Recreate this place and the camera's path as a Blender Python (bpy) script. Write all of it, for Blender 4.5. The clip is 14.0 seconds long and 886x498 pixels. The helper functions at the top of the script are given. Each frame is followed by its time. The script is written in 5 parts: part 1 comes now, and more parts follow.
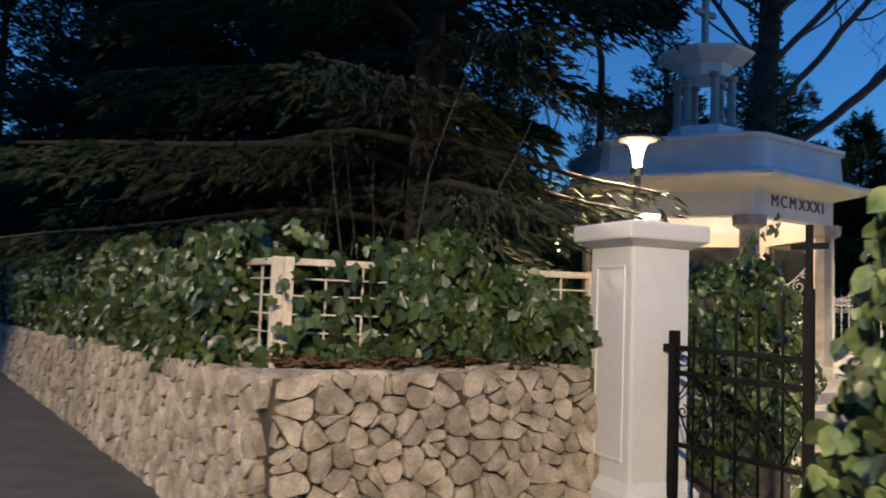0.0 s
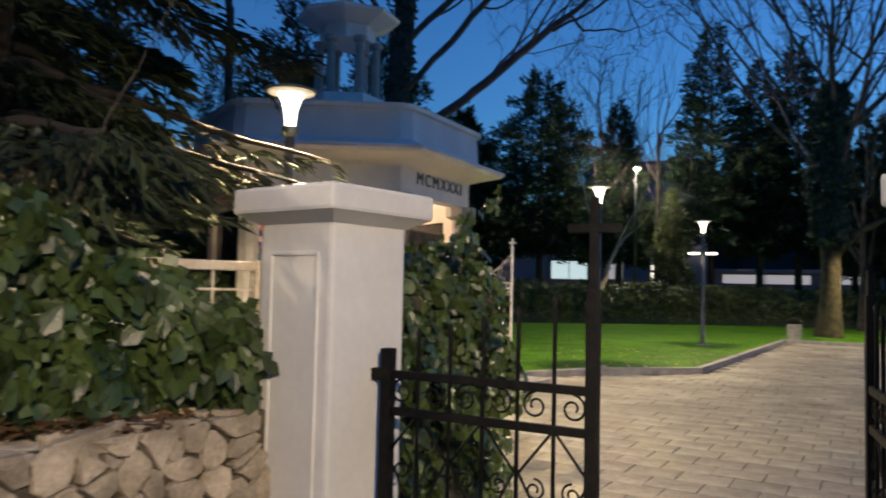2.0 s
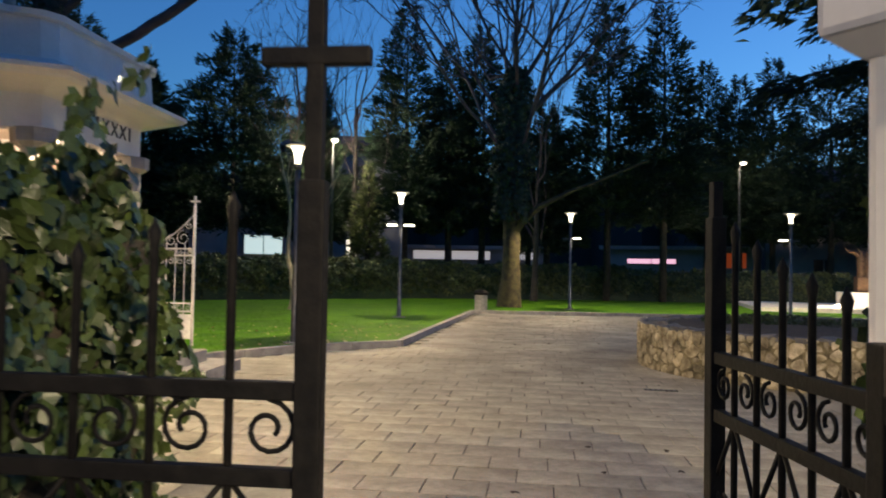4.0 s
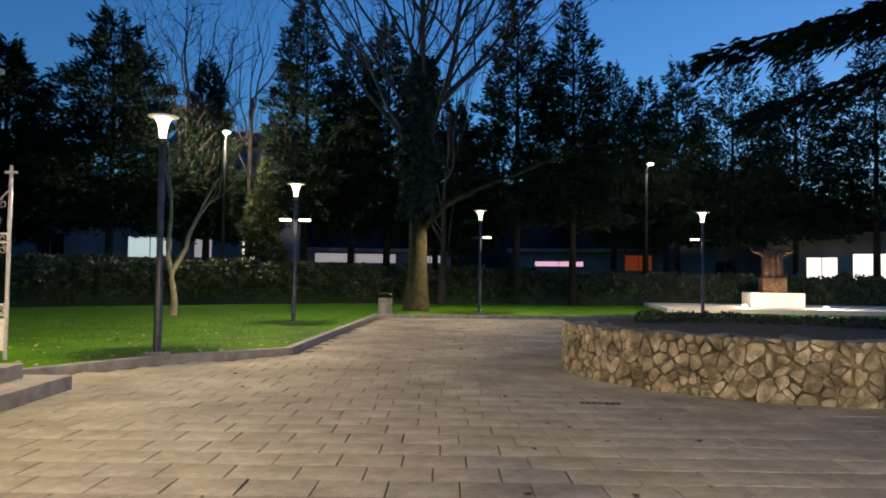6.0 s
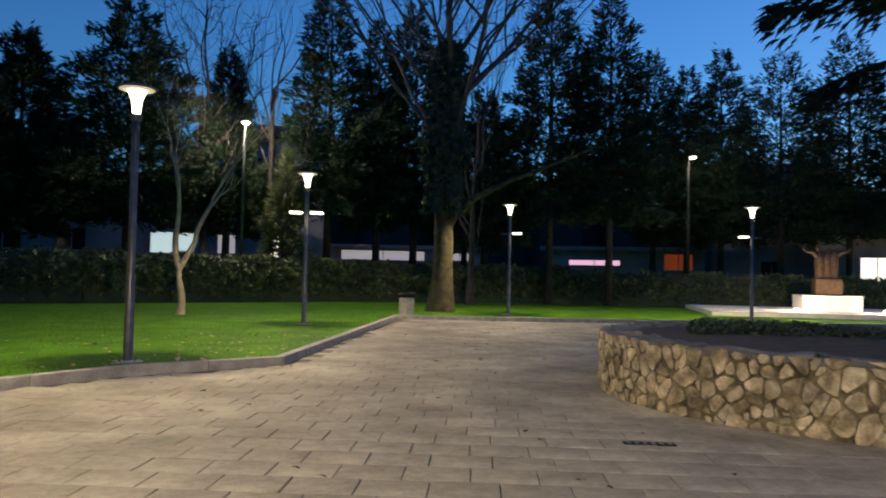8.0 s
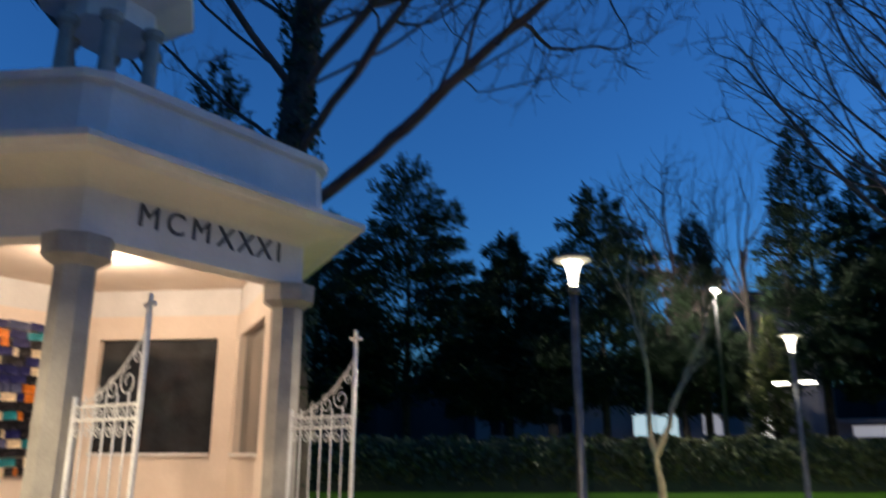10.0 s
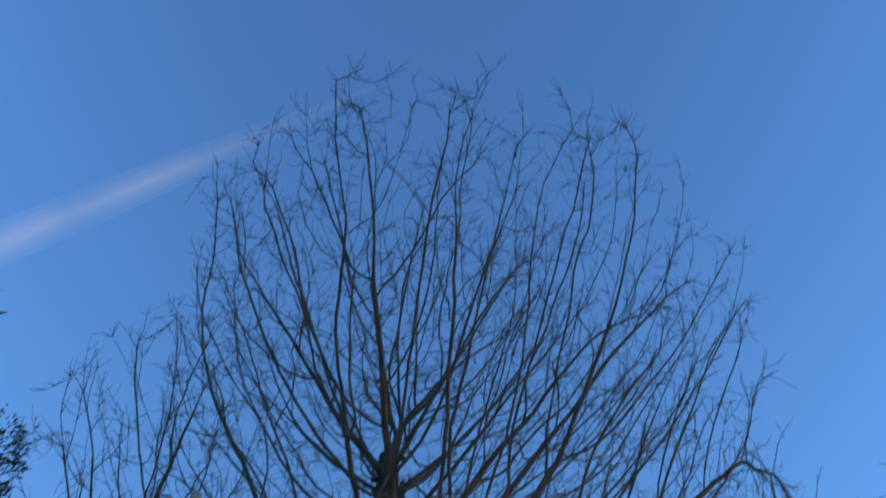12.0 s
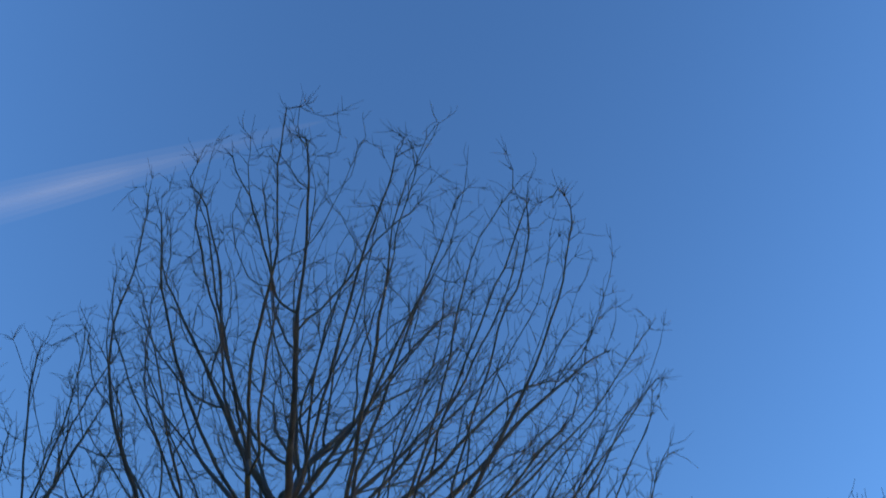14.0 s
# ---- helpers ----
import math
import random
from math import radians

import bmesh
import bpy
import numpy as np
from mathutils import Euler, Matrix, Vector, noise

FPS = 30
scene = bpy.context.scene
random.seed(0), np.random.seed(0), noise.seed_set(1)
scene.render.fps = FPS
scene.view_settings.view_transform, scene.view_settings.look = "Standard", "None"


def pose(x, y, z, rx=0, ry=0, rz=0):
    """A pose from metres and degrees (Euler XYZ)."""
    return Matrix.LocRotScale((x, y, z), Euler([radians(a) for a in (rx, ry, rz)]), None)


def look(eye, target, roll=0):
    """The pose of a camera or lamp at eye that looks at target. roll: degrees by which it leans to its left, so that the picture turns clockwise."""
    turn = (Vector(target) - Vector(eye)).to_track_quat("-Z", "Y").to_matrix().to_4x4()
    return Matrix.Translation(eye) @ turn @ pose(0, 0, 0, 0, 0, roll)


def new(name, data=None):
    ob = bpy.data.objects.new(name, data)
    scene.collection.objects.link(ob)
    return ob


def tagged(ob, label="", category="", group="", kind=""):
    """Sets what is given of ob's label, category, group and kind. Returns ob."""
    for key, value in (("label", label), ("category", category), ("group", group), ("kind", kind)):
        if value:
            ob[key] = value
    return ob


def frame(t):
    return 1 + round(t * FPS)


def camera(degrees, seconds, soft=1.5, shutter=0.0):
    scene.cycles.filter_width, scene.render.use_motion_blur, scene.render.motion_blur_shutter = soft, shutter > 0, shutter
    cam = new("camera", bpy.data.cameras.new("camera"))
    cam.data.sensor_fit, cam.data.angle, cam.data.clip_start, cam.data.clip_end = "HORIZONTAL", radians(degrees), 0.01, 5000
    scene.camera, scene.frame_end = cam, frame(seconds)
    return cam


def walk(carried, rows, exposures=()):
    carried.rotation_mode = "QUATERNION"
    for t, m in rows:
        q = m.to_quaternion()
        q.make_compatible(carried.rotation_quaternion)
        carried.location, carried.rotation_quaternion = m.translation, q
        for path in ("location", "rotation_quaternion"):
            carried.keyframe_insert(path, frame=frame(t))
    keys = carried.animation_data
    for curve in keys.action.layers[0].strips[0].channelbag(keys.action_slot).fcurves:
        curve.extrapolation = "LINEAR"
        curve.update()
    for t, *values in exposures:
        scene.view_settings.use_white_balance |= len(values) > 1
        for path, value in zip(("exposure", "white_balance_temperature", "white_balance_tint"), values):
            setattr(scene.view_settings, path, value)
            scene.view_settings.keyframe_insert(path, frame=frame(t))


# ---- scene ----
cam = camera(60.7, 14.0, soft=1.8, shutter=0.4)
PATH = [
    (0, (2.303, 1.314, 1.533), (1.35, 3.068, 1.661), 2.1),
    (0.5, (1.954, 1.773, 1.501), (1.156, 3.602, 1.634), 2.0),
    (1, (1.71, 2.21, 1.513), (1.15, 4.125, 1.655), 1.6),
    (1.5, (1.552, 2.689, 1.619), (1.283, 4.667, 1.728), 1.6),
    (2, (1.473, 3.094, 1.654), (1.481, 5.092, 1.754), 1.3),
    (2.5, (1.44, 3.485, 1.659), (1.705, 5.466, 1.744), 1.4),
    (3, (1.51, 3.918, 1.677), (1.992, 5.857, 1.749), 1.1),
    (3.5, (1.628, 4.369, 1.64), (2.287, 6.257, 1.701), 1.1),
    (4, (1.745, 4.65, 1.49), (2.529, 6.489, 1.548), 1.0),
    (4.2, (1.816, 4.838, 1.476), (2.645, 6.657, 1.523), 1.0),
    (6.5, (2.982, 6.801, 1.276), (3.993, 8.525, 1.357), 0.7),
    (7.2, (3.404, 7.307, 1.291), (4.416, 9.031, 1.359), 0.8),
    (9.3, (4.281, 8.926, 1.365), (4.561, 10.898, 1.539), 0.2),
    (9.5, (4.333, 9.126, 1.331), (4.449, 11.106, 1.59), -0.3),
    (10, (4.524, 9.458, 1.419), (4.254, 11.369, 1.941), 0.1),
    (10.5, (4.654, 9.879, 1.605), (4.154, 11.62, 2.454), 2.1),
    (11, (4.87, 10.2, 1.75), (4.325, 11.718, 2.933), 2.5),
    (11.5, (4.87, 10.2, 1.75), (4.405, 11.467, 3.226), 2.9),
    (12, (4.87, 10.2, 1.75), (4.512, 11.233, 3.425), 3.5),
    (12.5, (4.87, 10.2, 1.75), (4.615, 11.068, 3.534), 3.7),
    (13, (4.87, 10.2, 1.75), (4.678, 11.005, 3.571), 3.2),
    (13.5, (4.87, 10.2, 1.75), (4.707, 11.051, 3.553), 2.6),
    (14, (4.87, 10.2, 1.75), (4.708, 11.169, 3.492), 2.4),
]
EXPOSURES = [(0, 0.38, 7200, 10), (1.2, 0.12, 7300, 10), (4, 0.15, 7700, 10), (6.3, -0.1, 7600, 10), (7.2, -0.08, 7500, 10), (9.3, 0.08, 7200, 10), (10, -0.05, 6750, 10), (10.5, 0.22, 7700, 10), (11, 1.2, 9600, 10), (11.5, 1.55, 10800, 10), (12, 1.6, 11400, 10), (12.5, 1.55, 11800, 10), (14, 1.55, 11800, 10)]
walk(cam, [(t, look(eye, target, roll)) for t, eye, target, roll in PATH], EXPOSURES)

# ---- world and light ----
world = bpy.data.worlds.new("dusk_sky")
scene.world = world
world.use_nodes = True
wn = world.node_tree.nodes
sky = wn.new("ShaderNodeTexSky")
sky.sky_type, sky.sun_disc = "NISHITA", False
sky.sun_elevation, sky.sun_rotation = radians(1.5), radians(70)
sky.ozone_density, sky.air_density, sky.dust_density = 4.0, 1.0, 0.2
tint = wn.new("ShaderNodeMix")
tint.data_type, tint.blend_type = "RGBA", "MULTIPLY"
tint.inputs[0].default_value = 1.0
tint.inputs[7].default_value = (0.42, 0.74, 1.0, 1)
world.node_tree.links.new(sky.outputs[0], tint.inputs[6])
world.node_tree.links.new(tint.outputs[2], wn["Background"].inputs[0])
wn["Background"].inputs[1].default_value = 0.57


def lamp_light(place, watts, colour=(1.0, 0.9, 0.74), radius=0.1, name="lamp_bulb"):
    data = bpy.data.lights.new(name, "POINT")
    data.energy, data.color, data.shadow_soft_size = watts, colour, radius
    ob = new(name, data)
    ob.location = place
    return ob


WARM = (1.0, 0.84, 0.64)
# the street lamp over the road, behind the walker
street = bpy.data.lights.new("unseen_street_light", "SPOT")
street.energy, street.color, street.shadow_soft_size = 2600, WARM, 0.15
street.spot_size, street.spot_blend = radians(61), 0.3
street_ob = new("unseen_street_light", street)
street_ob.matrix_world = look((3.6, -2.6, 4.8), (0.15, 4.6, -0.2))
# unseen fill spot added beside that lamp to brighten the gateway and the square
gate_fill = bpy.data.lights.new("unseen_street_light", "SPOT")
gate_fill.energy, gate_fill.color, gate_fill.shadow_soft_size = 5200, WARM, 0.15
gate_fill.spot_size, gate_fill.spot_blend = radians(47), 0.5
new("unseen_street_light", gate_fill).matrix_world = look((3.75, -2.6, 4.8), (6.0, 8.6, 0.0))
# the next street lamp down the road
street_2 = bpy.data.lights.new("unseen_street_light", "SPOT")
street_2.energy, street_2.color, street_2.shadow_soft_size = 1150, WARM, 0.15
street_2.spot_size, street_2.spot_blend = radians(98), 0.4
new("unseen_street_light", street_2).matrix_world = look((-9.0, 2.5, 5.5), (-5.0, 5.6, -0.6))

# ---- materials ----


def material(name, c1, c2, scale=8.0, rough=0.7, metal=0.0, bump=0.0, fine=60.0, island=0.0, per_object=0.0, spec=0.5, c3=None, low=0.35, high=0.65, speck=0.17, stain=0.0):
    m = bpy.data.materials.new(name)
    m.use_nodes = True
    n, ln = m.node_tree.nodes, m.node_tree.links.new
    b = n["Principled BSDF"]
    co = n.new("ShaderNodeTexCoord")
    big = n.new("ShaderNodeTexNoise")
    big.inputs["Scale"].default_value, big.inputs["Detail"].default_value = scale, 5
    small = n.new("ShaderNodeTexNoise")
    small.inputs["Scale"].default_value, small.inputs["Detail"].default_value = fine, 4
    ln(co.outputs["Object"], big.inputs["Vector"]), ln(co.outputs["Object"], small.inputs["Vector"])
    ramp = n.new("ShaderNodeValToRGB")
    ramp.color_ramp.elements[0].position, ramp.color_ramp.elements[1].position = low, high
    ramp.color_ramp.elements[0].color, ramp.color_ramp.elements[1].color = (*c1, 1), (*c2, 1)
    if c3:
        e = ramp.color_ramp.elements.new((low + high) / 2)
        e.color = (*c3, 1)
    ln(big.outputs["Fac"], ramp.inputs["Fac"])
    colour = ramp.outputs["Color"]
    grain = n.new("ShaderNodeMapRange")
    grain.inputs["From Min"].default_value, grain.inputs["From Max"].default_value = 0.3, 0.7
    grain.inputs["To Min"].default_value, grain.inputs["To Max"].default_value = 1 - speck, 1 + speck * 0.85
    ln(small.outputs["Fac"], grain.inputs["Value"])
    value = grain.outputs["Result"]
    for amount, node, socket in ((island, "ShaderNodeNewGeometry", "Random Per Island"), (per_object, "ShaderNodeObjectInfo", "Random")):
        if amount:
            r = n.new("ShaderNodeMapRange")
            r.inputs["To Min"].default_value, r.inputs["To Max"].default_value = 1 - amount, 1 + amount
            ln(n.new(node).outputs[socket], r.inputs["Value"])
            mul = n.new("ShaderNodeMath")
            mul.operation = "MULTIPLY"
            ln(value, mul.inputs[0]), ln(r.outputs["Result"], mul.inputs[1])
            value = mul.outputs["Value"]
    if stain:
        where = n.new("ShaderNodeNewGeometry")
        for size, bite in ((2.3, stain), (11.0, stain * 0.8)):
            patch = n.new("ShaderNodeTexNoise")
            patch.inputs["Scale"].default_value, patch.inputs["Detail"].default_value = size, 6
            patch.inputs["Roughness"].default_value = 0.68
            ln(where.outputs["Position"], patch.inputs["Vector"])
            r = n.new("ShaderNodeMapRange")
            r.inputs["From Min"].default_value, r.inputs["From Max"].default_value = 0.36, 0.58
            r.inputs["To Min"].default_value, r.inputs["To Max"].default_value = 1 - bite, 1.04
            ln(patch.outputs["Fac"], r.inputs["Value"])
            mul = n.new("ShaderNodeMath")
            mul.operation = "MULTIPLY"
            ln(value, mul.inputs[0]), ln(r.outputs["Result"], mul.inputs[1])
            value = mul.outputs["Value"]
    scaled = n.new("ShaderNodeVectorMath")
    scaled.operation = "SCALE"
    ln(colour, scaled.inputs[0]), ln(value, scaled.inputs["Scale"])
    ln(scaled.outputs["Vector"], b.inputs["Base Color"])
    wear = n.new("ShaderNodeMapRange")
    wear.inputs["To Min"].default_value, wear.inputs["To Max"].default_value = max(0.03, rough - 0.15), min(1, rough + 0.15)
    ln(big.outputs["Fac"], wear.inputs["Value"]), ln(wear.outputs["Result"], b.inputs["Roughness"])
    b.inputs["Metallic"].default_value = metal
    b.inputs["Specular IOR Level"].default_value = spec
    if bump:
        bp = n.new("ShaderNodeBump")
        bp.inputs["Strength"].default_value, bp.inputs["Distance"].default_value = bump, 0.02
        both = n.new("ShaderNodeMath")
        both.operation = "ADD"
        ln(big.outputs["Fac"], both.inputs[0]), ln(small.outputs["Fac"], both.inputs[1])
        ln(both.outputs["Value"], bp.inputs["Height"]), ln(bp.outputs["Normal"], b.inputs["Normal"])
    return m


def glow(name, colour, strength):
    m = bpy.data.materials.new(name)
    m.use_nodes = True
    b = m.node_tree.nodes["Principled BSDF"]
    b.inputs["Base Color"].default_value = (*colour, 1)
    b.inputs["Emission Color"].default_value = (*colour, 1)
    b.inputs["Emission Strength"].default_value = strength
    return m


def glass(name, colour=(0.8, 0.85, 0.9)):
    m = bpy.data.materials.new(name)
    m.use_nodes = True
    b = m.node_tree.nodes["Principled BSDF"]
    b.inputs["Base Color"].default_value = (*colour, 1)
    b.inputs["Transmission Weight"].default_value, b.inputs["Roughness"].default_value = 1.0, 0.03
    return m


M_ASPHALT = material("asphalt", (0.04, 0.04, 0.042), (0.075, 0.072, 0.07), 3, 0.85, bump=0.25, fine=140)
M_SOIL = material("soil", (0.03, 0.022, 0.015), (0.07, 0.05, 0.03), 6, 0.95, bump=0.6, fine=50)
M_LAWN = material("lawn", (0.048, 0.145, 0.004), (0.09, 0.235, 0.008), 1.2, 0.85, bump=0.8, fine=45, spec=0.15)
M_BLADE = material("grass_blade", (0.055, 0.165, 0.006), (0.10, 0.27, 0.01), 1.5, 0.8, island=0.35, spec=0.2)
M_PAVER = material("paving_stone", (0.225, 0.2, 0.155), (0.45, 0.405, 0.32), 0.7, 0.72, bump=0.2, fine=90, per_object=0.1, island=0.1, spec=0.35, stain=0.24)
M_JOINT = material("paving_joint", (0.05, 0.044, 0.036), (0.1, 0.088, 0.07), 5, 0.95, bump=0.3)
M_KERB = material("kerb_stone", (0.25, 0.23, 0.22), (0.4, 0.37, 0.34), 5, 0.8, bump=0.25)
M_STONE = material("field_stone", (0.27, 0.22, 0.16), (0.52, 0.44, 0.34), 7, 0.85, bump=0.7, fine=45, per_object=0.22, island=0.22, c3=(0.4, 0.33, 0.25))
M_RING = material("ring_stone", (0.2, 0.16, 0.095), (0.6, 0.51, 0.36), 6, 0.88, bump=0.7, fine=40, per_object=0.28, island=0.28, c3=(0.42, 0.35, 0.225), stain=0.34)
M_MORTAR = material("mortar", (0.045, 0.037, 0.027), (0.11, 0.09, 0.065), 9, 0.95, bump=0.6)
M_RINGMORTAR = material("mossy_mortar", (0.1, 0.08, 0.042), (0.34, 0.28, 0.16), 7, 0.95, bump=0.7, stain=0.4)
M_WHITE = material("white_render", (0.68, 0.66, 0.64), (0.80, 0.78, 0.76), 1.6, 0.6, bump=0.02, fine=26, speck=0.03)
M_CREAM = material("cream_render", (0.74, 0.62, 0.52), (0.82, 0.70, 0.60), 2.0, 0.7, bump=0.05, fine=30, speck=0.03)
M_SOFFIT = material("soffit_render", (0.74, 0.70, 0.60), (0.82, 0.78, 0.68), 1.6, 0.7, bump=0.05, fine=30, speck=0.03)
M_COLUMN = material("column_concrete", (0.30, 0.28, 0.25), (0.42, 0.39, 0.35), 4, 0.8, bump=0.08, fine=60, speck=0.08)
M_LETTER = material("letter_paint", (0.05, 0.05, 0.055), (0.09, 0.09, 0.1), 8, 0.5)
M_IRON = material("black_iron", (0.005, 0.005, 0.0055), (0.011, 0.0105, 0.010), 25, 0.6, 0.0, bump=0.1, spec=0.12)
M_WHITEIRON = material("white_iron", (0.62, 0.61, 0.6), (0.76, 0.75, 0.73), 20, 0.4, bump=0.05)
M_RAIL = material("cream_fence_paint", (0.62, 0.52, 0.4), (0.76, 0.66, 0.53), 9, 0.5, bump=0.1)
M_POLE = material("galvanised_pole", (0.09, 0.09, 0.092), (0.15, 0.15, 0.152), 6, 0.4, 0.6)
M_BARK = material("dark_bark", (0.025, 0.02, 0.016), (0.07, 0.058, 0.046), 5, 0.95, bump=0.9, fine=40)
M_DARKBARK = material("cypress_bark", (0.014, 0.011, 0.009), (0.036, 0.028, 0.022), 6, 0.95, bump=0.9, fine=40)
M_LITBARK = material("mossy_bark", (0.022, 0.018, 0.012), (0.085, 0.07, 0.03), 4, 0.95, bump=0.9, fine=30)
M_PALEBARK = material("pale_bark", (0.28, 0.23, 0.15), (0.4, 0.34, 0.24), 4, 0.9, bump=0.5, fine=30)
M_STEM = material("grey_stem", (0.05, 0.042, 0.034), (0.09, 0.075, 0.06), 6, 0.9)
M_TWIG = material("bare_twig", (0.06, 0.041, 0.04), (0.11, 0.08, 0.078), 3, 0.9)
M_CONIFER = material("conifer_spray", (0.012, 0.028, 0.012), (0.03, 0.055, 0.022), 1.0, 0.7, island=0.4)
M_CEDAR = material("cypress_spray", (0.010, 0.017, 0.006), (0.028, 0.04, 0.012), 1.5, 0.7, island=0.4)
M_IVY = material("ivy_leaf", (0.024, 0.044, 0.014), (0.066, 0.098, 0.028), 4, 0.32, island=0.5, bump=0.15, fine=90)
M_BROAD = material("broad_leaf", (0.04, 0.066, 0.026), (0.15, 0.185, 0.075), 9, 0.38, island=0.6, bump=0.15, fine=70)
M_HEDGE = material("hedge_leaf", (0.05, 0.065, 0.022), (0.13, 0.15, 0.05), 2, 0.5, island=0.45)
M_BRONZE = material("bronze", (0.09, 0.05, 0.028), (0.2, 0.12, 0.07), 9, 0.45, 0.6, bump=0.5)
M_PALE = material("pale_limestone", (0.72, 0.66, 0.58), (0.82, 0.77, 0.69), 3, 0.7, bump=0.08)
M_BIN = material("bin_concrete", (0.22, 0.21, 0.2), (0.36, 0.34, 0.32), 9, 0.8, bump=0.3)
M_LAMPGLOW = glow("lamp_diffuser_glow", (1.0, 0.93, 0.8), 5)
M_REFLECTOR = glow("lamp_reflector_glow", (1.0, 0.9, 0.74), 0.32)
M_FLOOD = glow("floodlight_glow", (1.0, 0.95, 0.85), 6)
M_GLASS = glass("window_glass")
M_DARKGLASS = material("dark_pane", (0.015, 0.017, 0.02), (0.03, 0.034, 0.04), 3, 0.0)

# ---- building helpers ----


def mesh_of(name, verts, faces, mat, smooth=False):
    me = bpy.data.meshes.new(name)
    me.from_pydata([tuple(v) for v in verts], [], [tuple(f) for f in faces])
    me.materials.append(mat)
    if smooth:
        me.polygons.foreach_set("use_smooth", [True] * len(me.polygons))
    me.update()
    return me


def thing(name, label, category, place=(0, 0, 0), group="", kind="", turn=0.0):
    ob = new(name)
    ob.matrix_world = pose(*place, 0, 0, turn)
    return tagged(ob, label, category, group, kind)


def part(name, bm, mat, parent=None, label="", smooth=False):
    me = bpy.data.meshes.new(name)
    bmesh.ops.recalc_face_normals(bm, faces=bm.faces[:])
    bm.to_mesh(me)
    bm.free()
    me.materials.append(mat)
    if smooth:
        me.polygons.foreach_set("use_smooth", [True] * len(me.polygons))
    ob = new(name, me)
    if parent:
        ob.parent = parent
    if label:
        ob["label"] = label
    return ob


def box(bm, cx, cy, cz, sx, sy, sz, turn=0.0, bevel=0.0):
    r = bmesh.ops.create_cube(bm, size=1)
    vs = r["verts"]
    bmesh.ops.transform(bm, matrix=pose(cx, cy, cz, 0, 0, turn) @ Matrix.Diagonal((sx, sy, sz, 1)), verts=vs)
    if bevel:
        es = list({e for v in vs for e in v.link_edges})
        bmesh.ops.bevel(bm, geom=es, offset=bevel, segments=2, affect="EDGES", profile=0.6)
    return bm


def boxed(*args, **kw):
    return box(bmesh.new(), *args, **kw)


def prism(bm, ring_lo, z0, ring_hi, z1, caps=True):
    """A closed solid between two rings of plan points."""
    lo = [bm.verts.new((x, y, z0)) for x, y in ring_lo]
    hi = [bm.verts.new((x, y, z1)) for x, y in ring_hi]
    n = len(lo)
    for i in range(n):
        bm.faces.new((lo[i], lo[(i + 1) % n], hi[(i + 1) % n], hi[i]))
    if caps:
        bm.faces.new(lo[::-1]), bm.faces.new(hi)
    return bm


def ngon(n, r, cx=0.0, cy=0.0, start=0.0):
    return [(cx + r * math.cos(start + 2 * math.pi * i / n), cy + r * math.sin(start + 2 * math.pi * i / n)) for i in range(n)]


def lathe(bm, profile, n=20, cx=0.0, cy=0.0, start=0.0):
    """A turned solid from (radius, height) pairs."""
    rings = [[bm.verts.new((x, y, z)) for x, y in ngon(n, r, cx, cy, start)] for r, z in profile]
    for a, b in zip(rings, rings[1:]):
        for i in range(n):
            bm.faces.new((a[i], a[(i + 1) % n], b[(i + 1) % n], b[i]))
    bm.faces.new(rings[0][::-1]), bm.faces.new(rings[-1])
    return bm


def tube_arrays(points, radii, n, verts, faces):
    """Appends a tapered tube along points to verts and faces."""
    base = len(verts)
    up = Vector((0.13, 0.37, 0.92))
    for i, p in enumerate(points):
        d = (points[min(i + 1, len(points) - 1)] - points[max(i - 1, 0)])
        d = d.normalized() if d.length > 1e-6 else Vector((0, 0, 1))
        a = d.cross(up)
        a = a.normalized() if a.length > 0.05 else d.cross(Vector((1, 0, 0))).normalized()
        b = d.cross(a)
        for k in range(n):
            w = 2 * math.pi * k / n
            verts.append(p + (a * math.cos(w) + b * math.sin(w)) * radii[i])
    for i in range(len(points) - 1):
        for k in range(n):
            q = base + i * n
            faces.append((q + k, q + (k + 1) % n, q + n + (k + 1) % n, q + n + k))


def tube(name, points, radius, mat, parent=None, n=8, label=""):
    v, f = [], []
    pts = [Vector(p) for p in points]
    radii = radius if isinstance(radius, (list, tuple)) else [radius] * len(pts)
    tube_arrays(pts, radii, n, v, f)
    f.append(tuple(range(n))[::-1]), f.append(tuple(range(len(v) - n, len(v))))
    ob = new(name, mesh_of(name, v, f, mat, True))
    if parent:
        ob.parent = parent
    if label:
        ob["label"] = label
    return ob


def scatter(name, template, tris, places, forwards, ups, sizes, mat, parent=None):
    """One mesh of many small leaves: the template laid at each place, x along forward and z along up."""
    T = np.array(template)
    P, F, U, S = np.array(places), np.array(forwards, float), np.array(ups, float), np.array(sizes)[:, None, None]
    F /= np.linalg.norm(F, axis=1, keepdims=True) + 1e-9
    R = np.cross(U, F)
    R /= np.linalg.norm(R, axis=1, keepdims=True) + 1e-9
    U = np.cross(F, R)
    V = P[:, None, :] + S * (T[None, :, 0:1] * F[:, None, :] + T[None, :, 1:2] * R[:, None, :] + T[None, :, 2:3] * U[:, None, :])
    n, k = len(P), len(T)
    faces = (np.arange(n)[:, None, None] * k + np.array(tris)[None]).reshape(-1, len(tris[0]))
    me = bpy.data.meshes.new(name)
    me.from_pydata(V.reshape(-1, 3).tolist(), [], faces.tolist())
    me.materials.append(mat)
    ob = new(name, me)
    if parent:
        ob.parent = parent
    return ob


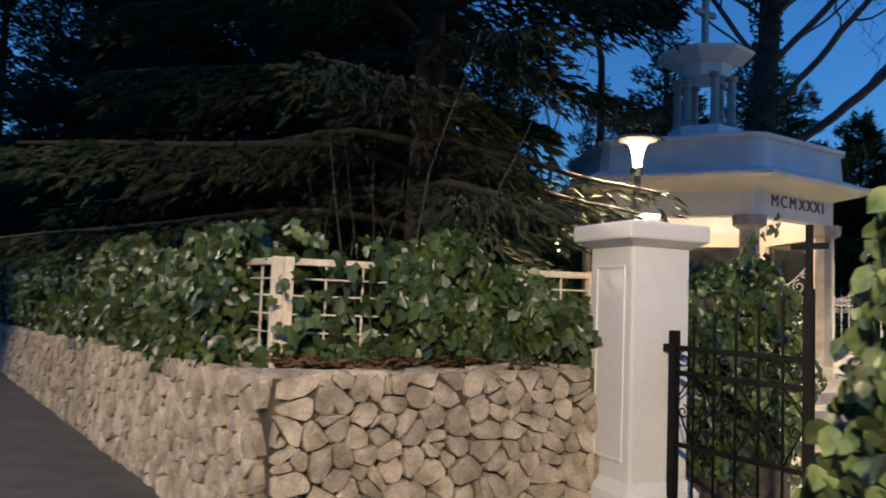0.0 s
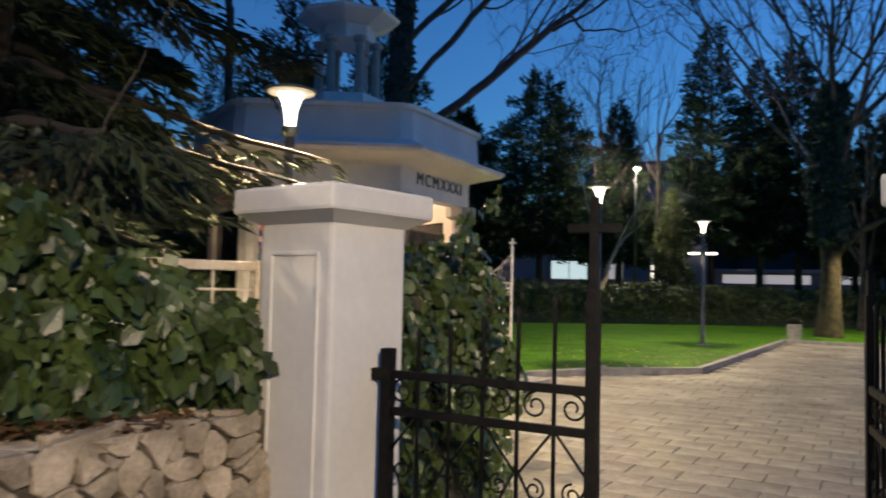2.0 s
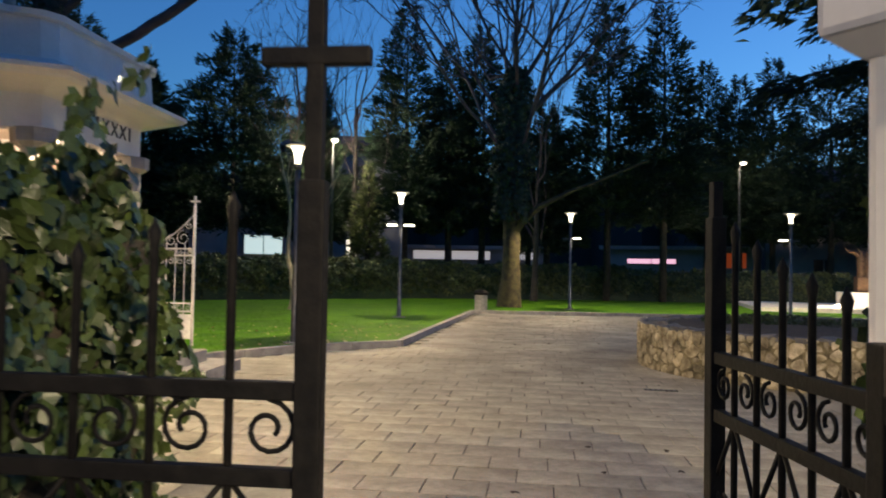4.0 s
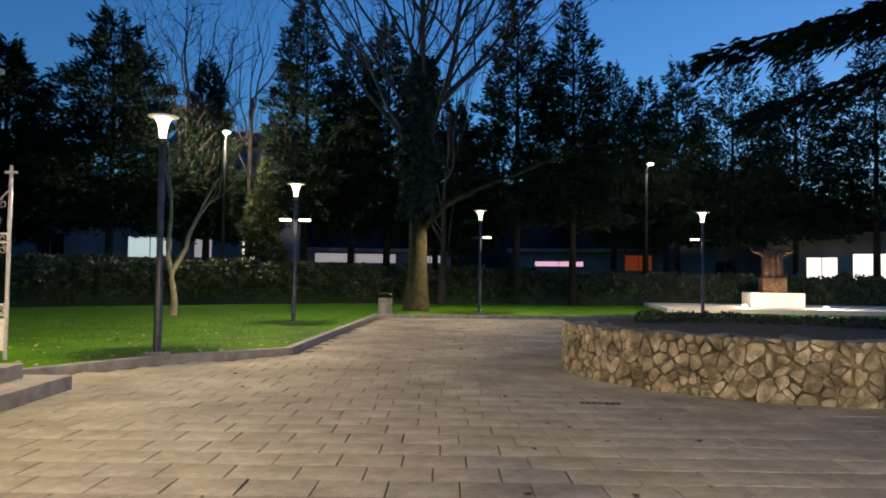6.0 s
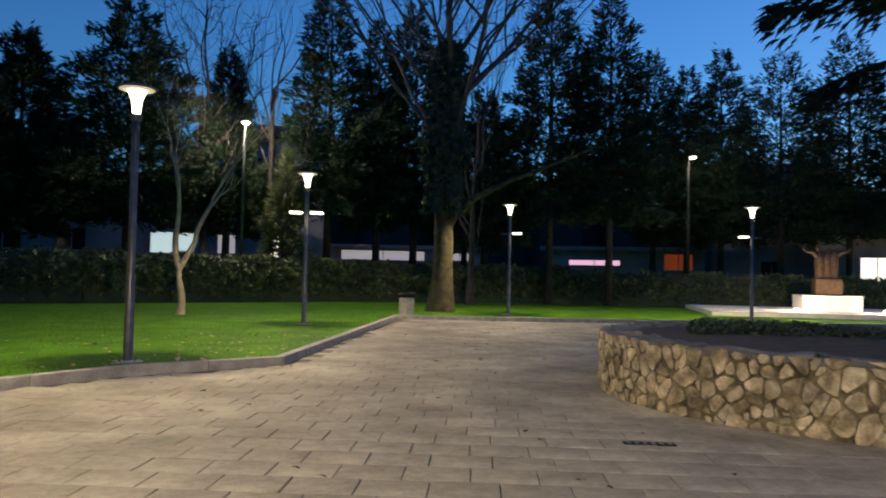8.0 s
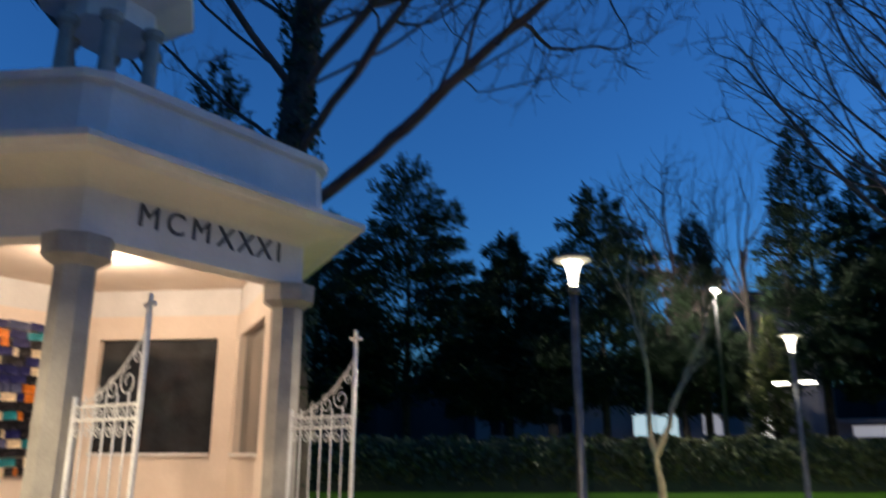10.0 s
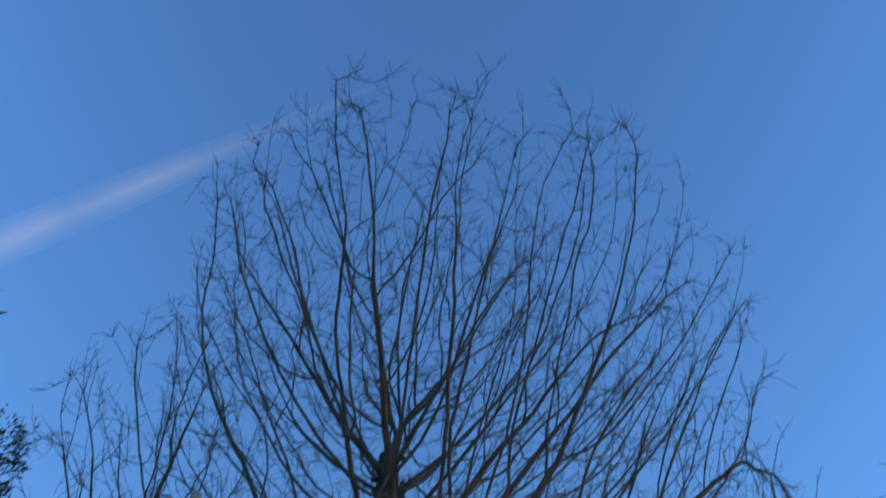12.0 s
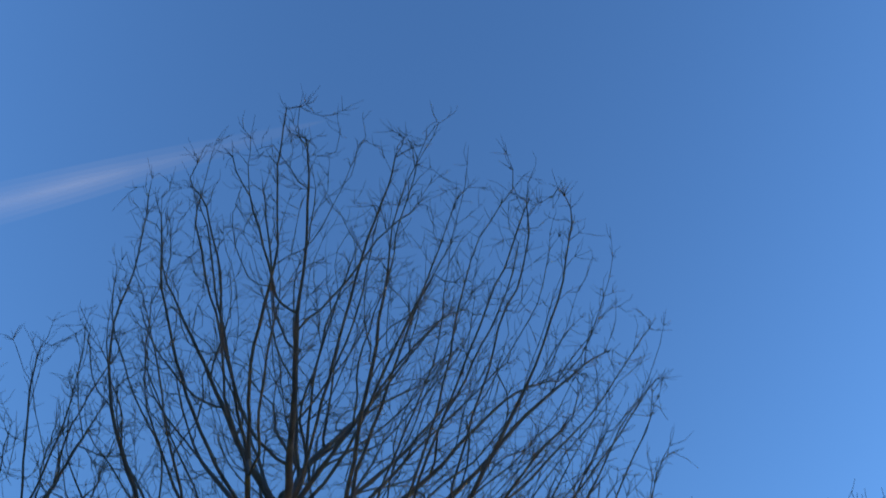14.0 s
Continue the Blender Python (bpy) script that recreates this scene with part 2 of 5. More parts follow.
IVY_LEAF = [(0, 0, 0), (-0.12, 0.30, -0.05), (0.22, 0.52, -0.10), (0.38, 0.24, -0.02), (0.62, 0.30, -0.06), (1.0, 0, -0.16),
            (0.62, -0.30, -0.06), (0.38, -0.24, -0.02), (0.22, -0.52, -0.10), (-0.12, -0.30, -0.05)]
IVY_TRIS = [(0, 2, 1), (0, 3, 2), (0, 4, 3), (0, 5, 4), (0, 6, 5), (0, 7, 6), (0, 8, 7), (0, 9, 8)]
BROAD_LEAF = [(0, 0, 0), (0.08, 0.28, 0.03), (0.35, 0.42, 0.02), (0.66, 0.33, -0.05), (1.0, 0, -0.2), (0.66, -0.33, -0.05), (0.35, -0.42, 0.02), (0.08, -0.28, 0.03), (0.4, 0, -0.06)]
BROAD_TRIS = [(8, i, (i + 1) % 8) for i in range(8)]
SPRAY = [(0, 0, 0), (0.35, 0.08, 0.03), (1, 0, -0.12), (0.35, -0.08, 0.03), (0.45, 0.02, 0.12), (0.62, 0.26, -0.03), (0.62, -0.26, -0.03)]
SPRAY_TRIS = [(0, 1, 3), (1, 2, 3), (0, 4, 2), (0, 5, 1), (0, 3, 6)]
rng = np.random.default_rng(7)


def unit(n):
    v = rng.normal(size=(n, 3))
    return v / np.linalg.norm(v, axis=1, keepdims=True)


# ---- ground ----
def sheet(name, ring, z0, z1, mat, label="", category=""):
    ob = part(name, prism(bmesh.new(), ring, z0, ring, z1), mat)
    return tagged(ob, label or name, category or name, kind="structure")


sheet("ground", ngon(48, 1800), -0.6, -0.13, M_SOIL, "dark open ground that runs to the horizon", "ground")
sheet("road", [(-60, -14), (60, -14), (60, 3), (9, 3.6), (4.4, 4.6), (3.0, 6.4), (0.9, 6.6), (-0.5, 5.3), (-2.1, 5.45), (-10.7, 9.4), (-60, 32)],
      -0.13, 0.0, M_ASPHALT, "dark grey asphalt road outside the gate", "road")
KERB = [(2.6, 17.0), (4.72, 18.25), (6.85, 18.72), (13.35, 29.1), (18.6, 26.4), (34, 18.4)]
PLAZA = [(1.0, 6.5), (3.1, 6.3), (6, 5.0), (34, 1.0), (34, 18.4), (18.6, 26.4), (13.35, 29.1), (6.85, 18.72), (4.72, 18.25), (2.6, 17.0), (-4, 14), (-4, 12), (0.5, 9)]
sheet("paving_bed", PLAZA, -0.13, -0.016, M_JOINT, "dark jointing bed under the paved square", "pavement")
LAWN = [(-30, 17.5), (2.6, 17.0), (4.72, 18.25), (6.85, 18.72), (13.35, 29.1), (18.6, 26.4), (34, 18.4), (60, 14), (60, 48), (-30, 48)]
lawn = sheet("lawn", LAWN, -0.13, 0.055, M_LAWN, "short green lawn under the park lamps", "lawn")

# kerb stones
kerb = thing("kerb", "row of pale grey stone kerbs edging the lawn", "kerb", kind="structure")
for (xa, ya), (xb, yb) in zip(KERB, KERB[1:]):
    span = math.hypot(xb - xa, yb - ya)
    n = max(1, round(span / 1.0))
    ang = math.degrees(math.atan2(yb - ya, xb - xa))
    for i in range(n):
        f = (i + 0.5) / n
        part("kerb_stone", boxed(xa + (xb - xa) * f, ya + (yb - ya) * f, 0.0, span / n - 0.008, 0.14, 0.24, ang, 0.012), M_KERB, kerb)

# ---- gate pillars ----


def pillar(place, turn, size, label, brim=0.095):
    p = thing("gate_pillar", label, "gate pillar", place, "gate pillars", turn=turn)
    h = size / 2
    part("shaft", boxed(0, 0, 1.1, size, size, 1.72, 0, 0.022), M_WHITE, p)
    part("plinth", prism(box(bmesh.new(), 0, 0, 0.13, size + 0.12, size + 0.12, 0.3, 0, 0.012), [(-h - .05, -h - .05), (h + .05, -h - .05), (h + .05, h + .05), (-h - .05, h + .05)], 0.28,
                         [(-h - .003, -h - .003), (h + .003, -h - .003), (h + .003, h + .003), (-h - .003, h + .003)], 0.35), M_WHITE, p)
    cap = box(bmesh.new(), 0, 0, 2.03, size + brim * 2, size + brim * 2, 0.12, 0, 0.018)
    k = h + brim - 0.01
    prism(cap, [(-h - .004, -h - .004), (h + .004, -h - .004), (h + .004, h + .004), (-h - .004, h + .004)], 1.925, [(-k, -k), (k, -k), (k, k), (-k, k)], 1.972)
    prism(cap, [(-k, -k), (k, -k), (k, k), (-k, k)], 2.088, [(-.08, -.08), (.08, -.08), (.08, .08), (-.08, .08)], 2.13)
    part("cap", cap, M_WHITE, p)
    for a in (0, 2):
        fr = bmesh.new()
        d = h + 0.004
        for cx, cz, sx, sz in ((0, 1.79, size * .66, .018), (0, 0.48, size * .66, .018), (-size * .32, 1.135, .018, 1.3), (size * .32, 1.135, .018, 1.3)):
            box(fr, cx, -d, cz, sx, 0.014, sz, 0, 0.004)
        o = part("panel_moulding", fr, M_WHITE, p)
        o.matrix_local = pose(0, 0, 0, 0, 0, 90 * a)
    return p


pillar((0.966, 6.71, 0), -38, 0.485, "white rendered gate pillar with a capped top and sunk panels")
pillar((3.355, 5.5, 0), 8, 0.46, "white rendered gate pillar with leaf shadows, ivy beside it", 0.065)

# ---- rubble wall along the road ----


def clip(poly, p, q):
    """Keeps the part of poly nearer to p than to q."""
    out = []
    mx, my, nx, ny = (p[0] + q[0]) / 2, (p[1] + q[1]) / 2, q[0] - p[0], q[1] - p[1]
    side = [(x - mx) * nx + (y - my) * ny for x, y in poly]
    for i, (x, y) in enumerate(poly):
        j = (i + 1) % len(poly)
        if side[i] <= 0:
            out.append((x, y))
        if side[i] * side[j] < 0:
            f = side[i] / (side[i] - side[j])
            out.append((x + (poly[j][0] - x) * f, y + (poly[j][1] - y) * f))
    return out


def rubble(width, height, size, rnd, flat=1.4, drop=0.2):
    """Irregular stone outlines that fill a width x height field."""
    pts = []
    rows = max(2, round(height / (size / flat)))
    for r in range(rows):
        n = max(2, round(width / size * rnd.uniform(0.8, 1.2)))
        for c in range(n):
            pts.append(((c + 0.5 + 0.42 * rnd.uniform(-1, 1) + 0.5 * (r % 2)) * width / n, (r + 0.5 + 0.36 * rnd.uniform(-1, 1)) * height / rows))
    pts = [p for p in pts if rnd.random() > drop]
    for p in pts[:]:
        if rnd.random() < 0.2:
            pts += [(p[0] + rnd.uniform(-.5, .5) * size, p[1] + rnd.uniform(-.3, .3) * size) for _ in range(rnd.randint(1, 2))]
    cells = []
    for i, p in enumerate(pts):
        poly = [(max(0, p[0] - size * 1.6), max(0, p[1] - size)), (min(width, p[0] + size * 1.6), max(0, p[1] - size)),
                (min(width, p[0] + size * 1.6), min(height, p[1] + size)), (max(0, p[0] - size * 1.6), min(height, p[1] + size))]
        if p[0] >= width:
            continue
        for j, q in enumerate(pts):
            if i != j and abs(q[0] - p[0]) < size * 3 and abs(q[1] - p[1]) < size * 2.5:
                poly = clip(poly, p, q)
                if len(poly) < 3:
                    break
        if len(poly) >= 3:
            rough = []
            for k, (x, y) in enumerate(poly):
                u, w = poly[(k + 1) % len(poly)]
                if math.hypot(u - x, w - y) < size * 0.12:
                    continue
                g = rnd.uniform(0.16, 0.3)
                rough += [(x + (u - x) * g, y + (w - y) * g), (u + (x - u) * g, w + (y - w) * g)]
            if len(rough) > 3:
                cells.append([(x + rnd.gauss(0, size * 0.03), y + rnd.gauss(0, size * 0.03)) for x, y in rough])
    return cells


def stone_mesh(poly, to_world, rnd, proud=0.035, gap=0.002):
    """Verts and faces of one stone with a chipped, domed face."""
    cx, cy = sum(p[0] for p in poly) / len(poly), sum(p[1] for p in poly) / len(poly)
    r = max(0.02, min(math.hypot(x - cx, y - cy) for x, y in poly))
    v, f, n = [], [], len(poly)
    shrink = max(0.6, 1 - (rnd.uniform(*gap) if isinstance(gap, tuple) else gap) / r)
    tilt = rnd.uniform(-0.12, 0.12), rnd.uniform(-0.1, 0.1)
    out = proud * rnd.uniform(0.5, 1.25)
    for k, (s, d) in enumerate(((shrink, -0.03), (shrink * 0.99, out * 0.72), (shrink * 0.93, out))):
        for x, y in poly:
            jx, jy = (rnd.uniform(-.035, .035) * r, rnd.uniform(-.035, .035) * r) if k else (0, 0)
            dx, dy = (x - cx) * s + jx, (y - cy) * s + jy
            v.append(to_world(cx + dx, cy + dy, d + (dx * tilt[0] + dy * tilt[1] + rnd.uniform(-.15, .15) * out if k else 0)))
    v.append(to_world(cx + rnd.uniform(-.2, .2) * r, cy + rnd.uniform(-.2, .2) * r, out * rnd.uniform(0.95, 1.25)))
    for k in (0, 1):
        for i in range(n):
            j = (i + 1) % n
            f.append((k * n + i, k * n + j, (k + 1) * n + j, (k + 1) * n + i))
    for i in range(n):
        f.append((2 * n + i, 2 * n + (i + 1) % n, 3 * n))
    return v, f


def stone_face(name, parent, cells, to_world, mat, near, rnd, proud=0.035, gap=0.002):
    """Stones for which near(x) holds are parts of their own, the others one joined mesh."""
    rest_v, rest_f = [], []
    for poly in cells:
        v, f = stone_mesh(poly, to_world, rnd, proud, gap)
        if near(sum(p[0] for p in poly) / len(poly)):
            o = new(name, mesh_of(name, v, f, mat))
            o.parent = parent
        else:
            b = len(rest_v)
            rest_v += v
            rest_f += [tuple(i + b for i in q) for q in f]
    if rest_v:
        o = new("stonework", mesh_of("stonework", rest_v, rest_f, mat))
        o.parent = parent
        tagged(o, kind="stuff")


CORNER = Vector((-0.63, 4.73))
LEFT_END = Vector((-16.0, 11.85))
PIL = Vector((0.70, 6.62))


def wall_run(a, b, z_a, z_b, name, near, seed, size, thick=0.42):
    rnd = random.Random(seed)
    d = (b - a)
    length = d.length
    d.normalize()
    nrm = Vector((d.y, -d.x))
    ring = [a, b, b - nrm * thick, a - nrm * thick]
    w = thing(name, "low wall of rough grey-beige field stones beside the road", "stone wall", kind="structure")
    bm = bmesh.new()
    lo = [bm.verts.new((p.x, p.y, -0.12)) for p in ring]
    hi = [bm.verts.new((p.x, p.y, z - 0.03)) for p, z in zip(ring, (z_a, z_b, z_b, z_a))]
    for i in range(4):
        bm.faces.new((lo[i], lo[(i + 1) % 4], hi[(i + 1) % 4], hi[i]))
    bm.faces.new(hi), bm.faces.new(lo[::-1])
    part("mortar_core", bm, M_MORTAR, w)
    top = max(z_a, z_b)

    def to_world(s, z, out):
        f = s / length
        zz = z / top * (z_a + (z_b - z_a) * f) - 0.02
        p = a + d * s + nrm * (out + 0.05 * (1 - z / top))
        return Vector((p.x, p.y, zz))
    stone_face("stone", w, rubble(length, top, size, rnd, 1.6, 0.2), to_world, M_STONE, near, rnd, 0.04, (0.0, 0.006))
    # coping stones lying flat on the top
    v, f = [], []
    for poly in rubble(length, thick, size * 1.2, rnd):
        vv, ff = stone_mesh(poly, lambda s, y, out: Vector((*(a + d * s - nrm * (y - 0.02)), (z_a + (z_b - z_a) * s / length) - 0.045 + out)), rnd, 0.04)
        f += [tuple(i + len(v) for i in q) for q in ff]
        v += vv
    o = new("coping", mesh_of("coping", v, f, M_STONE))
    o.parent = w
    tagged(o, kind="stuff")
    return w


wall_run(CORNER, PIL, 1.06, 1.1, "wall_front", lambda s: True, 3, 0.17)
wall_run(LEFT_END, CORNER, 0.62, 1.06, "wall_road", lambda s: s > 12.6, 4, 0.2)

# ---- fence and ivy on the wall ----
FENCE_C = Vector((-0.93, 5.1))


def fence(a, b, posts, name_label):
    f = thing("fence", name_label, "fence")
    d = b - a
    length = d.length
    ang = math.degrees(math.atan2(d.y, d.x))
    mid = (a + b) / 2
    part("top_rail", boxed(mid.x, mid.y, 1.73, length, 0.05, 0.045, ang, 0.006), M_RAIL, f)
    part("bottom_rail", boxed(mid.x, mid.y, 1.14, length, 0.05, 0.045, ang, 0.006), M_RAIL, f)
    for i in range(posts):
        p = a + d * (i / max(1, posts - 1))
        part("post", boxed(p.x, p.y, 1.39, 0.062, 0.062, 0.74, ang, 0.006), M_RAIL, f)
    n = round(length / 0.24)
    for i in range(1, n):
        p = a + d * (i / n)
        part("upright_wire", boxed(p.x, p.y, 1.43, 0.012, 0.012, 0.6, ang), M_RAIL, f)
    for z in (1.27, 1.39, 1.51, 1.62):
        part("cross_wire", boxed(mid.x, mid.y, z, length, 0.011, 0.011, ang), M_RAIL, f)
    return f


fence(FENCE_C + Vector((0.03, 0.035)), Vector((0.6, 6.75)), 3, "cream-painted steel mesh fence half buried in ivy")
fence(Vector((-10, 9.35)), FENCE_C + Vector((-0.035, 0.0)), 6, "cream-painted steel mesh fence along the road, under ivy")


def ivy_mass(name, label, spots, n, size, mat=M_IVY, out=(0, -1, 0), spread=0.9, category="ivy", leaf=IVY_LEAF, tris=IVY_TRIS):
    """A tangle of ivy leaves; spots gives n places."""
    P = np.array(spots)
    o = np.array(out, float)
    face = unit(len(P)) * spread + o
    down = unit(len(P)) * 0.7 + np.array([0, 0, -0.9])
    ob = scatter(name, leaf, tris, P, down, face, size * rng.uniform(0.55, 1.25, len(P)), mat)
    return tagged(ob, label, category, kind="stuff")


def along(a, b, n, z0, z1, back, front, hump=0.12):
    """Places in a hedge-like band along a-b, denser at its outside."""
    a, b = np.array(a), np.array(b)
    d = b - a
    L = np.linalg.norm(d)
    d = d / L
    nr = np.array([d[1], -d[0]])
    s = rng.uniform(0, L, n)
    u = rng.uniform(0, 1, n)
    lump = hump * (np.sin(s * 2.1) + np.sin(s * 5.3 + 1) * 0.6 + np.sin(s * 11.0) * 0.4)
    z = z0 + (z1 + lump - z0) * u ** 0.85
    bulge = np.sin(np.clip(u, 0, 1) * math.pi) ** 0.6
    o = -back + (front + back) * rng.uniform(0, 1, n) ** 0.45 * (0.55 + 0.45 * bulge) + 0.06 * np.sin(s * 7 + z * 9)
    return np.stack([a[0] + d[0] * s + nr[0] * o, a[1] + d[1] * s + nr[1] * o, z], 1)


ivy_mass("ivy", "thick dark green ivy hanging over the road wall", along((-13, 10.6), (-1.3, 5.2), 14000, 0.86, 1.9, 0.3, 0.24), 0, 0.125, out=(0.4, -0.8, 0.2))
sp = along((-0.95, 4.98), (0.6, 6.62), 4300, 0.96, 1.86, 0.34, 0.1, 0.1)
t_ = (sp[:, 0] + 0.95) / 1.55
keep = ((t_ > 0.38) & ((t_ < 0.86) | (sp[:, 2] < 1.55))) | (sp[:, 2] < 1.2) | (rng.uniform(size=len(sp)) < 0.07)
ivy_mass("ivy", "dark green ivy growing through the cream fence", sp[keep], 0, 0.125, out=(0.75, -0.6, 0.2))
litter = along((-0.8, 4.95), (0.5, 6.42), 1500, 1.05, 1.12, 0.32, 0.07, 0.02)
ob = scatter("dry_leaves", IVY_LEAF, IVY_TRIS, litter, unit(len(litter)) * [1, 1, .2], unit(len(litter)) * .6 + [0, 0, 1], rng.uniform(.03, .07, len(litter)),
             material("dry_leaf", (0.10, 0.05, 0.025), (0.2, 0.11, 0.05), 5, 0.8, island=0.4))
tagged(ob, "brown dry leaves lying on the wall top", "dry leaves", kind="stuff")

# ivy screen behind the gate leaf, on its own low wall and post
scr = along((1.12, 6.85), (1.95, 8.3), 4200, 0.02, 1.8, 0.45, 0.12, 0.14)
ivy_mass("ivy_screen", "tall screen of glossy ivy just inside the gate", scr, 0, 0.09, out=(0.6, -0.75, 0.1))
shoot = np.array([[1.55 + 0.25 * f + 0.05 * math.sin(f * 9), 7.3 + 0.2 * f, 1.9 + 0.32 * f] for f in np.linspace(0, 1, 26)]) + unit(26) * 0.035
ivy_mass("ivy_shoot", "single ivy shoot rising over the screen", shoot, 0, 0.08, out=(0.6, -0.75, 0.1))
tagged(part("screen_wall", boxed(1.42, 7.62, 0.8, 0.16, 1.5, 1.6, -30, 0.02), M_MORTAR), "low rough wall hidden under ivy", "wall", kind="structure")

# ivy-clad flank wall beside the walker and ivy behind the other pillar
fl = thing("wall_flank", "rough low flank wall buried in ivy", "wall", kind="structure")
part("core", boxed(3.08, 4.25, 0.55, 0.35, 2.7, 1.3, -14, 0.03), M_MORTAR, fl)
rv = along((3.55, 5.4), (2.62, 2.95), 8500, 0.05, 1.72, 0.3, 0.14, 0.1)
ivy_mass("ivy", "bushy ivy over the flank wall by the gate", rv, 0, 0.085, out=(-0.8, -0.5, 0.2))
n = 7000
a_, h_ = rng.uniform(0, 2 * math.pi, n), rng.uniform(0, 1, n)
q_ = 0.33 * np.sqrt(rng.uniform(0.1, 1, n)) * (1.35 - 0.65 * h_)
rv = np.stack([2.45 + 0.14 * h_ + q_ * np.cos(a_), 3.05 + q_ * np.sin(a_), 0.25 + 1.55 * h_], 1)
ivy_mass("ivy", "leafy pale green bush at the end of the flank wall", rv, 0, 0.055, M_BROAD, (-0.5, -0.8, 0.2), 0.8, "bush", BROAD_LEAF, BROAD_TRIS)
rv = along((3.8, 6.15), (5.2, 6.0), 2600, 0.05, 1.62, 0.2, 0.2, 0.14)
ivy_mass("ivy_screen", "leafy ivy screen behind the opened gate leaf", rv, 0, 0.09, out=(-0.3, -0.9, 0.2))
tagged(part("wall_east", boxed(9.6, 4.6, 0.55, 12.0, 0.4, 1.3, -8, 0.03), M_MORTAR), "rough low wall along the road", "wall", kind="structure")


# ---- iron gates ----
def scroll(cx, cz, r, flip, y=0.0, turns=1.35):
    """Points of a spiral scroll in the gate's plane."""
    out = []
    for i in range(20):
        f = i / 19
        a = math.pi * (0.5 - 2 * turns * f)
        q = r * (1 - 0.72 * f)
        out.append((cx + flip * q * math.cos(a), y, cz + q * math.sin(a)))
    return out


def gate_leaf(place, turn, width, cross, label):
    g = thing("iron_gate_leaf", label, "iron gate", place, "gate leaves", turn=turn)
    rail_hi, rail_mid, rail_lo = 1.255, 1.09, 0.14
    part("hinge_post", boxed(0, 0, 0.69, 0.055, 0.055, 1.36, 0, 0.005), M_IRON, g)
    top = 2.02 if cross else 1.76
    part("end_post", boxed(width, 0, 0.04 + 1.62 / 2, 0.052, 0.045, 1.62, 0, 0.005), M_IRON, g)
    part("post_tip", boxed(width, 0, 1.65 + (top - 1.65) / 2, 0.034, 0.03, top - 1.64, 0, 0.004), M_IRON, g)
    if cross:
        part("cross_arm", boxed(width, 0, 1.9, 0.215, 0.032, 0.036, 0, 0.004), M_IRON, g)
    for z, h in ((rail_hi, 0.036), (rail_mid, 0.036), (0.62, 0.03), (rail_lo, 0.036)):
        part("rail", boxed(width / 2, 0, z, width - 0.05, 0.03, h, 0, 0.004), M_IRON, g)
    n = 6
    for i in range(1, n):
        x = width * i / n
        tip = 1.46 + 0.24 * (i / n) ** 1.6
        bar = tube("bar", [(x, 0, 0.06), (x, 0, tip - 0.06), (x, 0, tip - 0.03), (x, 0, tip)], [0.009, 0.009, 0.014, 0.001], M_IRON, g, 8)
    for i in range(n):
        x0 = width * i / n
        w = width / n
        r = w * 0.36
        tube("scroll", scroll(x0 + w * 0.5, 1.18, r, 1 if i % 2 else -1), 0.0055, M_IRON, g, 6)
        tube("diagonal", [(x0 + w * (0.06 if i % 2 else 0.94), 0, 1.075), (x0 + w * (0.94 if i % 2 else 0.06), 0, 0.9)], 0.0065, M_IRON, g, 6)
        tube("scroll", scroll(x0 + w * 0.5, 0.84, r * 0.8, -1 if i % 2 else 1), 0.005, M_IRON, g, 6)
        tube("diagonal", [(x0 + w * (0.94 if i % 2 else 0.06), 0, 0.9), (x0 + w * (0.06 if i % 2 else 0.94), 0, 0.64)], 0.0065, M_IRON, g, 6)
    part("hinge_block", boxed(-0.045, 0, 1.25, 0.075, 0.05, 0.055, 0, 0.006), M_IRON, g)
    if not cross:
        part("lock_box", boxed(0.07, -0.03, 1.0, 0.06, 0.05, 0.16, 0, 0.006), M_IRON, g)
    part("hinge_block", boxed(-0.045, 0, 0.24, 0.075, 0.05, 0.055, 0, 0.006), M_IRON, g)
    return g


def leaf_between(a, b, cross, label):
    d = Vector(b) - Vector(a)
    return gate_leaf((a[0], a[1], 0.0), math.degrees(math.atan2(d.y, d.x)), d.length, cross, label)


leaf_between((1.25, 6.56), (2.085, 6.085), True, "black wrought-iron gate leaf with a cross on its end post, ajar")
leaf_between((3.06, 5.62), (3.345, 6.37), False, "black wrought-iron gate leaf with pointed bars, swung open")

# ---- chapel ----
CH = Vector((-0.44, 16.84))
FACE = 62.0  # heading of the inscribed face
HEX0 = radians(FACE - 60)  # a corner lies at this heading from the middle


def hexring(r, rot=0.0):
    return ngon(6, r, 0, 0, HEX0 + rot)


chapel = thing("chapel", "small white six-sided open chapel with a lantern and columns", "chapel", (CH.x, CH.y, 0))
part("floor_slab", prism(bmesh.new(), hexring(2.95), -0.1, hexring(2.95), 0.32), M_KERB, chapel)
frieze = prism(bmesh.new(), hexring(2.42), 3.1, hexring(2.42), 3.51, caps=False)
prism(frieze, hexring(2.12), 3.1, hexring(2.12), 3.58, caps=False)
for i in range(6):
    a, b = hexring(2.42), hexring(2.12)
    j = (i + 1) % 6
    frieze.faces.new([frieze.verts.new((x, y, 3.1)) for x, y in (a[i], a[j], b[j], b[i])])
part("frieze", frieze, M_WHITE, chapel)
cove = bmesh.new()
arc = [(2.42 + 0.58 * (1 - math.cos(q)), 3.51 + 0.15 * math.sin(q)) for q in np.linspace(0, math.pi / 2, 9)]
for (r0, z0), (r1, z1) in zip(arc, arc[1:]):
    prism(cove, hexring(r0), z0, hexring(r1), z1, caps=False)
